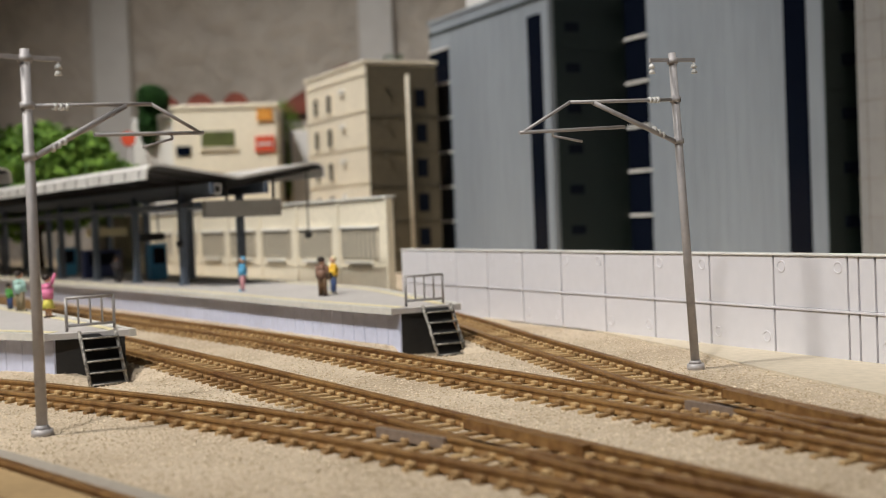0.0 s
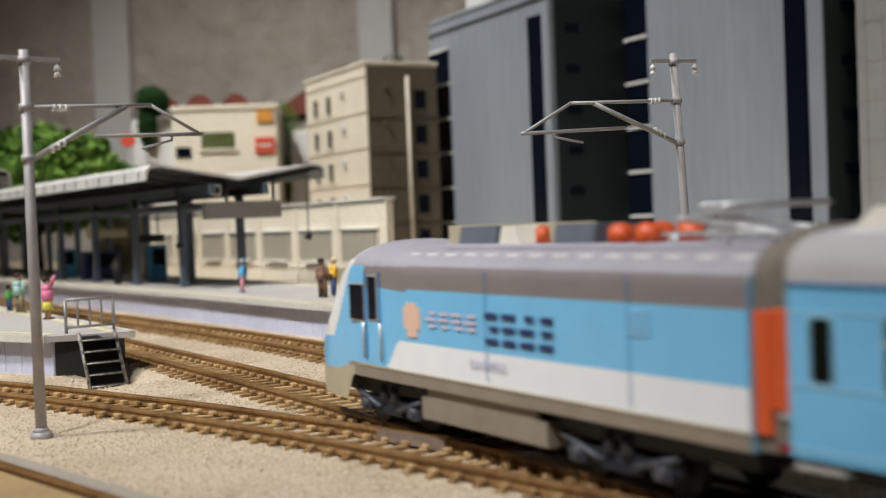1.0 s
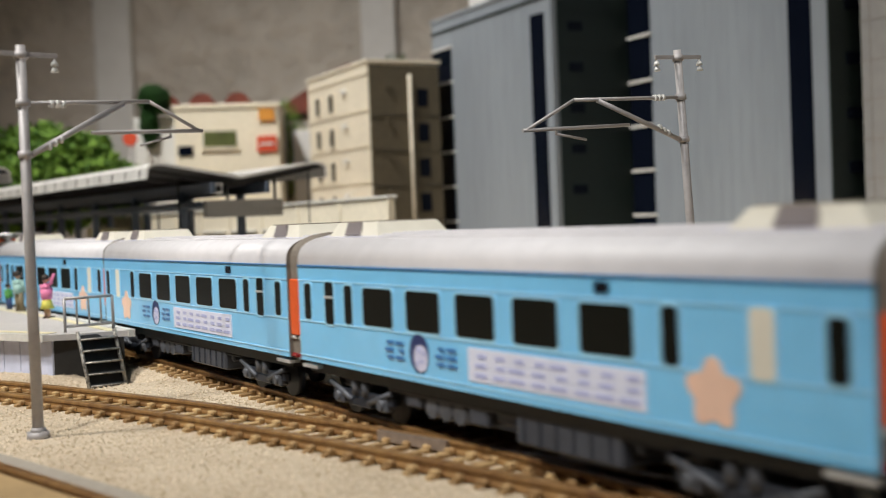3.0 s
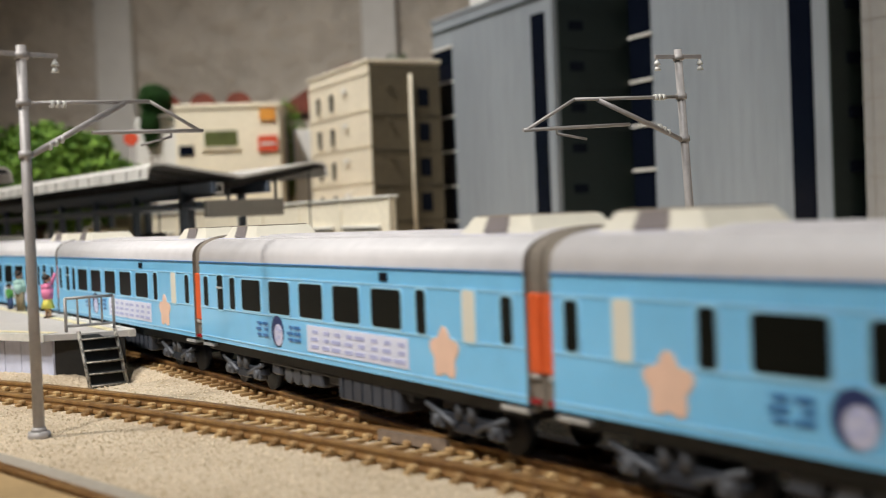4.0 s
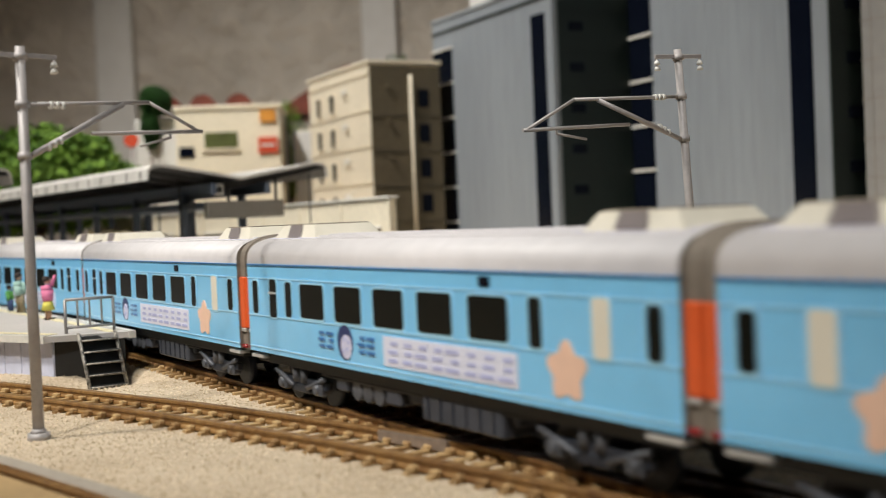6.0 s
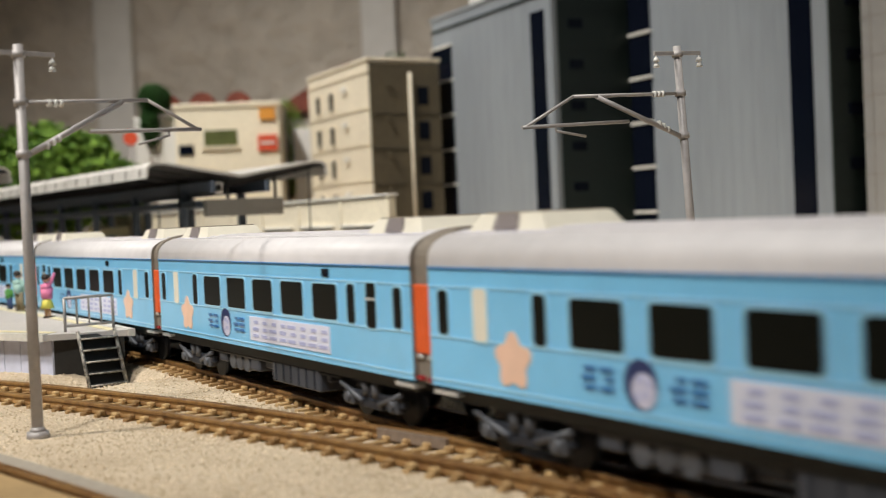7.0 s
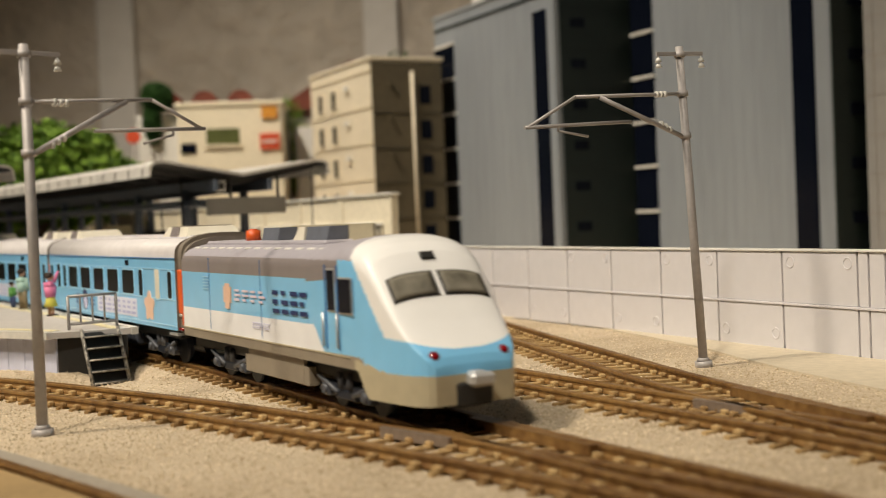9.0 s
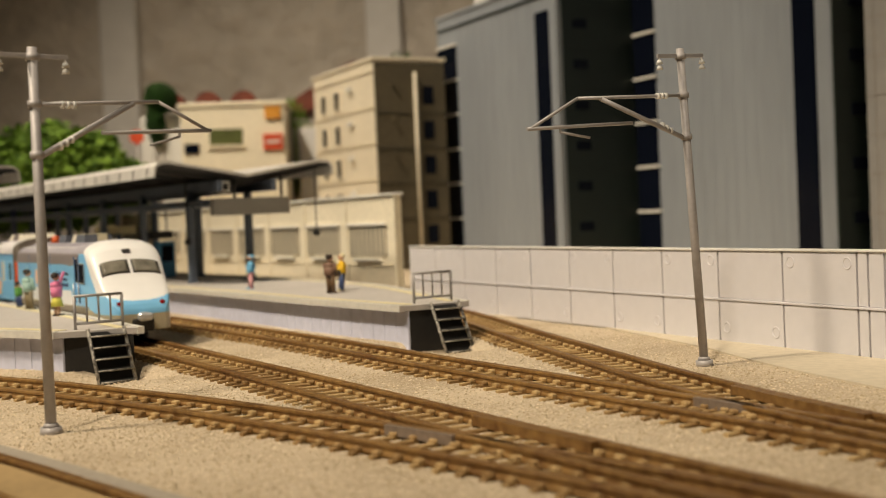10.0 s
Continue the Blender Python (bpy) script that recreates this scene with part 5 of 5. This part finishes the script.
    for s in (-1, 1):
        bm = bmesh.new()
        ball(bm, (0.0720, s * 0.0092, 0.0166), 0.0019, 0.85, 0, 12)
        part("tail_lamp", bm, M_RED, th, "dark red tail lamp lens")
        # cab side window and door
        for x0, x1, z0, z1 in ((0.0325, 0.0365, 0.0268, 0.0372), (0.0392, 0.0462, 0.0264, 0.0350)):
            bm = bmesh.new()
            side_quad(bm, x0 - 0.0005, x1 + 0.0005, z0 - 0.0005, z1 + 0.0005, s, HW, 0.0002)
            cw = part("cab_window", bm, M_SILVER, th)
            bm = bmesh.new()
            side_quad(bm, x0, x1, z0, z1, s, HW, 0.0004)
            part("pane", bm, M_GLASS, cw)
        bm = bmesh.new()
        for x in (0.0308, 0.0380):
            side_quad(bm, x, x + 0.0003, 0.0165, 0.0385, s, HW, 0.0003)
        part("door_seam", bm, M_LINE, body)
        for x in (0.0300, 0.0386):
            bm = bmesh.new()
            rod(bm, (x, s * (HW + 0.0007), 0.017), (x, s * (HW + 0.0007), 0.026), 0.0003, n=6)
            part("handrail", bm, M_SILVER, th)
        bm = bmesh.new()
        side_quad(bm, X0, 0.0440, 0.0149, 0.0153, s, HW, 0.0002)
        part("sill_line", bm, M_SKIRT2, body)
        bm = bmesh.new()
        side_quad(bm, -0.030, 0.012, 0.0052, 0.0122, s, HW - 0.0020, 0.0008)
        part("side_skirt", bm, M_SKIRT, th, "taupe underfloor fairing")
        for x in (-0.060, -0.015):
            bm = bmesh.new()
            side_quad(bm, x, x + 0.00025, 0.0160, 0.0395, s, HW, 0.00012)
            part("panel_seam", bm, M_LINE, body)
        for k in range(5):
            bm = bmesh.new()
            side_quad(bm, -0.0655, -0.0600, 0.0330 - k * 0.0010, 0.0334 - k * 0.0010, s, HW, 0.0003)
            part("louvre", bm, M_TRIMLIT, body)
        # lettering, always in the same order for the reader
        bm = bmesh.new()
        x0, x1 = (-0.0465, -0.0395) if s < 0 else (0.012, 0.0195)
        side_quad(bm, x0, x1, 0.0255, 0.0305, s, HW, 0.0002)
        side_quad(bm, x0 + 0.0015, x1 - 0.0015, 0.0235, 0.0315, s, HW, 0.00025)
        part("sticker", bm, M_PEACH, th, "plain peach coloured sticker")
        q = (-0.0370, -0.0100, -0.0060, 0.0200) if s < 0 else (-0.0120, 0.0100, -0.0390, -0.0140)
        glyphs(th, q[0], q[1], 0.0262, 0.0302, 4, M_PINKP, s, 7)
        glyphs(th, q[2], q[3], 0.0238, 0.0312, 4, M_NAVY, s, 8)
        glyphs(th, -0.022, -0.008, 0.0186, 0.0206, 6, M_PALEP, s, 9)
        # roof edge bolts
        for k in range(14):
            bm = bmesh.new()
            x = -0.083 + k * 0.0080
            box(bm, x - 0.002, x + 0.002, s * 0.0118 - 0.0012, s * 0.0118 + 0.0012, 0.0414, 0.0428, 0.0003)
            part("roof_cleat", bm, M_WHITE, th)
    bogie(th, -0.052)
    bogie(th, 0.034)
    bm = bmesh.new()
    box(bm, X0 + 0.002, 0.050, -0.0135, 0.0135, 0.0085, 0.0124)
    part("underframe", bm, M_DARK, th)
    bm = bmesh.new()
    box(bm, -0.033, 0.015, -0.0155, 0.0155, 0.0050, 0.0100)
    part("underfloor_box", bm, M_SKIRT, th)
    # coupler
    bm = bmesh.new()
    box(bm, 0.064, 0.0780, -0.0022, 0.0022, 0.0095, 0.0132, 0.0008)
    box(bm, 0.0768, 0.0795, -0.0032, 0.0032, 0.0098, 0.0130, 0.0008)
    part("coupler", bm, M_SILVER, th, "pale grey knuckle coupler")
    bm = bmesh.new()
    box(bm, 0.058, 0.0753, -0.0048, 0.0048, 0.0050, 0.0106, 0.0006)
    part("coupler_pocket", bm, M_DARK, th)
    # roof gear: resistor hoods, insulators, pantograph
    bm = bmesh.new()
    box(bm, -0.084, 0.014, -0.009, 0.009, 0.0425, 0.0447, 0.0006)
    part("roof_hatch", bm, M_LOCOROOF, th)
    for x0, x1, mm in ((-0.004, 0.011, M_ROOFBOX), (-0.038, -0.025, M_ROOFBOX), (-0.0135, -0.0055, M_AC)):
        bm = bmesh.new()
        vs = box(bm, x0, x1, -0.0070, 0.0070, 0.0440, 0.0486)
        for v in vs:
            if v.co.z > 0.047:
                v.co.y *= 0.86
                if mm is M_AC:
                    v.co.x = x1 - (x1 - v.co.x) * 0.6
        part("roof_box", bm, mm, th)
    bm = bmesh.new()
    box(bm, -0.030, 0.026, -0.0004, 0.0004, 0.0440, 0.0490)
    part("roof_duct", bm, M_SKIRT2, th, "thin tan roof duct")
    for x, r in ((-0.0520, 0.0027), (-0.0440, 0.0024), (-0.0190, 0.0016)) if panto_up else ((-0.0500, 0.0024),):
        for y in (-0.005, 0.005):
            bm = bmesh.new()
            rod(bm, (x, y, 0.0443), (x, y, 0.0480), r, r * 0.92, 14)
            rod(bm, (x, y, 0.0478), (x, y, 0.0485), r * 0.6, r * 0.5, 12)
            part("roof_insulator", bm, M_ORANGE, th, "orange roof insulator")
    if panto_up:
        bm = bmesh.new()
        rod(bm, (-0.084, -0.0075, 0.0462), (-0.084, 0.0075, 0.0462), 0.0006, n=6)
        panto = part("pantograph", bm, M_SILVER, th, "folded silver pantograph")
        for y in (-0.006, 0.006):
            for a, b, r in (((-0.084, y, 0.0462), (-0.057, y, 0.0462), 0.0005), ((-0.083, y, 0.0464), (-0.060, y * 0.7, 0.0490), 0.0006), ((-0.060, y * 0.7, 0.0490), (-0.076, y * 0.6, 0.0508), 0.0005), ((-0.084, y, 0.0440), (-0.084, y, 0.0462), 0.0008), ((-0.060, y, 0.0440), (-0.060, y, 0.0462), 0.0008)):
                bm = bmesh.new()
                rod(bm, a, b, r, n=6)
                part("arm", bm, M_SILVER, panto)
        for x, z, w in ((-0.078, 0.0510, 0.0125), (-0.074, 0.0510, 0.0125), (-0.060, 0.0490, 0.005)):
            bm = bmesh.new()
            rod(bm, (x, -w, z), (x, w, z), 0.0006, n=6)
            part("bow", bm, M_SILVER, panto)
    for e in (-1,):
        end_bellows(th, X0 - 0.0036, X0)
        for s in (-1, 1):
            bm = bmesh.new()
            box(bm, X0 - 0.0036, X0 - 0.0001, s * 0.0153 - 0.0010, s * 0.0153 + 0.0010, 0.0150, 0.0345, 0.0003)
            part("end_panel", bm, M_ORANGE, th, "orange end panel")
    # the upper body stands a little lower than the coaches' eaves
    for ob in th.children_recursive:
        for v in ob.data.vertices:
            v.co.z = min(v.co.z, 0.0152 + (v.co.z - 0.0152) * 0.955)
    return th


M_LOCOROOF = mat("lilac_grey_roof", (0.40, 0.38, 0.43), 0.5, 0, 0.08, 200, 25, 0.08, 0.0001)
# a beige reflection is put into the pane's uneven colour
M_GLASSREFL = mat("windscreen_reflection", (0.20, 0.185, 0.15), 0.10, 0, 0.45, 200, 90, 0)
M_ROOFBOX = mat("slate_grey_roof_box", (0.13, 0.145, 0.18), 0.55, 0, 0.15, 300, 60)
M_SKIRT2 = mat("cream_skirt", (0.50, 0.44, 0.31), 0.4, 0.1, 0.1, 200, 30, 0.05, 0.0001)

# ---- build ----
room()
tracks()
wall_panels()
N2, F2 = platform(P2_NEAR, P2_FAR, P2TOP, "grey island platform with pale edge and lilac panelled side")
N1, F1 = platform(P1_NEAR, P1_FAR, P1TOP, "grey wedge shaped platform with pale edge and panelled side")
END2 = math.atan2(-0.86, 0.5)
ladder(Vector((-0.0035, 0.5035, 0)), END2, P2TOP, 0.0132, 0.0125)
railing(Vector((-0.0085, 0.5145, 0)), END2, P2TOP, 0.0180)
END1 = math.atan2(-0.80, 0.6)
ladder(Vector((-0.1285, 0.4490, 0)), END1, P1TOP, 0.0138)
railing(Vector((-0.1340, 0.4600, 0)), END1, P1TOP, 0.0185)
CANOPY = canopy()
platform_fittings(CANOPY.matrix_basis.copy())
copy_thing(CANOPY, Matrix.Translation((-0.285, 0.655, 0)) @ Matrix.Rotation(math.atan2(0.69, -0.72), 4, "Z"))
mast(Vector((-0.1045, 0.311, 0)), math.atan2(0.66, 0.75), 0.050)
mast(Vector((0.0803, 0.3927, 0)), math.atan2(-0.5, -0.86), 0.0600, radians(-2.4), rise=0.0).scale = (1.0, 1.0, 1.03)
station_building()
buildings()
shop_building()
tree(Vector((-0.44, 1.32, 0)), 0.118, 0.158, M_LEAF, "bushy bright green model tree", 15000, 3)
tree(Vector((-0.66, 1.36, 0)), 0.12, 0.18, M_LEAF, "bushy bright green model tree", 12000, 5)
tree(Vector((-0.352, 1.52, 0)), 0.021, 0.235, M_LEAF2, "slim dark green clipped model tree", 3500, 8, 0.90, 0.085)
tree(Vector((-0.358, 1.515, 0)), 0.012, 0.205, M_LEAF2, "slim dark green clipped model tree", 2200, 9, 0.87, 0.13)
tree(Vector((-0.205, 1.62, 0)), 0.03, 0.215, M_LEAF, "bushy bright green model tree", 3500, 12)
tree(Vector((-0.045, 1.30, 0)), 0.03, 0.225, M_LEAF2, "small dark green model tree", 3500, 14)
HAIR = paint("dark_hair", (0.03, 0.018, 0.012))
figurine(Vector((-0.0605, 0.606, P2TOP)), radians(60), 0.0195, [paint("brown_trousers", (0.13, 0.07, 0.03)), paint("brown_coat", (0.22, 0.12, 0.08)), M_SKIN, HAIR], "toy figure in brown coat with a black bag", bag=True)
figurine(Vector((-0.0565, 0.625, P2TOP)), radians(200), 0.0190, [paint("navy_trousers", (0.03, 0.06, 0.16)), paint("yellow_jacket", (0.80, 0.48, 0.03)), M_SKIN, M_YEL], "toy figure in yellow jacket and navy trousers")
figurine(Vector((-0.1125, 0.683, P2TOP)), radians(200), 0.0190, [paint("pink_legs", (0.62, 0.30, 0.32)), paint("blue_top", (0.10, 0.38, 0.62)), M_SKIN, paint("blue_hood", (0.12, 0.40, 0.62))], "toy figure in a blue top with pink legs")
figurine(Vector((-0.205, 0.589, P1TOP)), radians(60), 0.0195, [paint("olive_trousers", (0.24, 0.19, 0.11)), paint("mint_shirt", (0.36, 0.56, 0.50)), M_SKIN, HAIR], "toy figure in mint shirt and olive trousers")
figurine(Vector((-0.216, 0.606, P1TOP)), radians(60), 0.0130, [paint("navy_shorts", (0.03, 0.06, 0.16)), paint("green_shirt", (0.08, 0.30, 0.06)), M_SKIN, HAIR], "small toy figure in green shirt")
figurine(Vector((-0.174, 0.535, P1TOP)), radians(60), 0.0190, [paint("lime_skirt", (0.72, 0.66, 0.12)), paint("pink_blouse", (0.74, 0.20, 0.36)), M_SKIN, HAIR], "toy figure in pink blouse and lime skirt waving", True, skirt=True)
figurine(Vector((-0.2285, 0.856, P2TOP)), radians(90), 0.0190, [paint("black_trousers", (0.02, 0.02, 0.025)), paint("charcoal_coat", (0.05, 0.04, 0.045)), M_SKIN, HAIR], "toy figure in dark coat under the canopy")
th = tagged(empty("round_sign", Matrix.Translation((-0.366, 1.45, 0))), "small red round sign on a thin pole", "sign")
bm = bmesh.new()
rod(bm, (0, 0, 0), (0, 0, 0.152), 0.0012)
part("pole", bm, M_METAL, th)
bm = bmesh.new()
rod(bm, (0, -0.002, 0.160), (0, 0.0, 0.160), 0.0085, n=20)
part("disc", bm, M_SIGNR, th)
grit()

# ---- the train and its run ----
LOCO_F = loco("sky blue and white model locomotive leading the train", True)
KINDS = [False, True, False, False, True, False, False, True, True, False]
PROTO = {k: coach(k) for k in (True, False)}
COACHES, used = [], set()
for k in KINDS:
    COACHES.append(PROTO[k] if k not in used else copy_thing(PROTO[k], Matrix()))
    used.add(k)
LOCO_R = loco("sky blue and white rear locomotive with red tail lamps", False)
S_ORIGIN = LINE_C.near(0.125, 0.082)


def car_pose(s, back=False):
    h = 0.055
    a, b = LINE_C.at(s - h)[0], LINE_C.at(s + h)[0]
    ang = math.atan2(b.y - a.y, b.x - a.x)
    c = (a + b) / 2
    return Matrix.Translation((c.x, c.y, RAIL_TOP)) @ Matrix.Rotation(ang + (math.pi if back else 0), 4, "Z")


# the leading coupling's distance along the line, second by second
RUN = [(0.0, -0.1610), (0.5, -0.0228), (1.0, 0.1225), (1.5, 0.2663), (2.0, 0.411), (2.5, 0.5547), (3.25, 0.7623), (4.0, 0.9679), (4.5, 1.1067), (5.0, 1.2426), (5.5, 1.3799),
       (6.25, 1.5881), (7.0, 1.7989), (7.5, 1.9424), (8.0, 2.086), (8.5, 2.2267), (9.0, 2.3664), (9.5, 2.5047), (10.0, 2.643)]


def motions():
    cars = [(LOCO_F, 0.0915, False)] + [(c, -CAR_PITCH * (k + 0.5), False) for k, c in enumerate(COACHES)] + [(LOCO_R, -CAR_PITCH * 10 - 0.0915, True)]
    for car, d, back in cars:
        rows = []
        for t in [r[0] for r in RUN]:
            s = S_ORIGIN + float(np.interp(t, [r[0] for r in RUN], [r[1] for r in RUN])) + d
            rows.append((t, car_pose(s, back)))
        walk(car, rows)


motions()
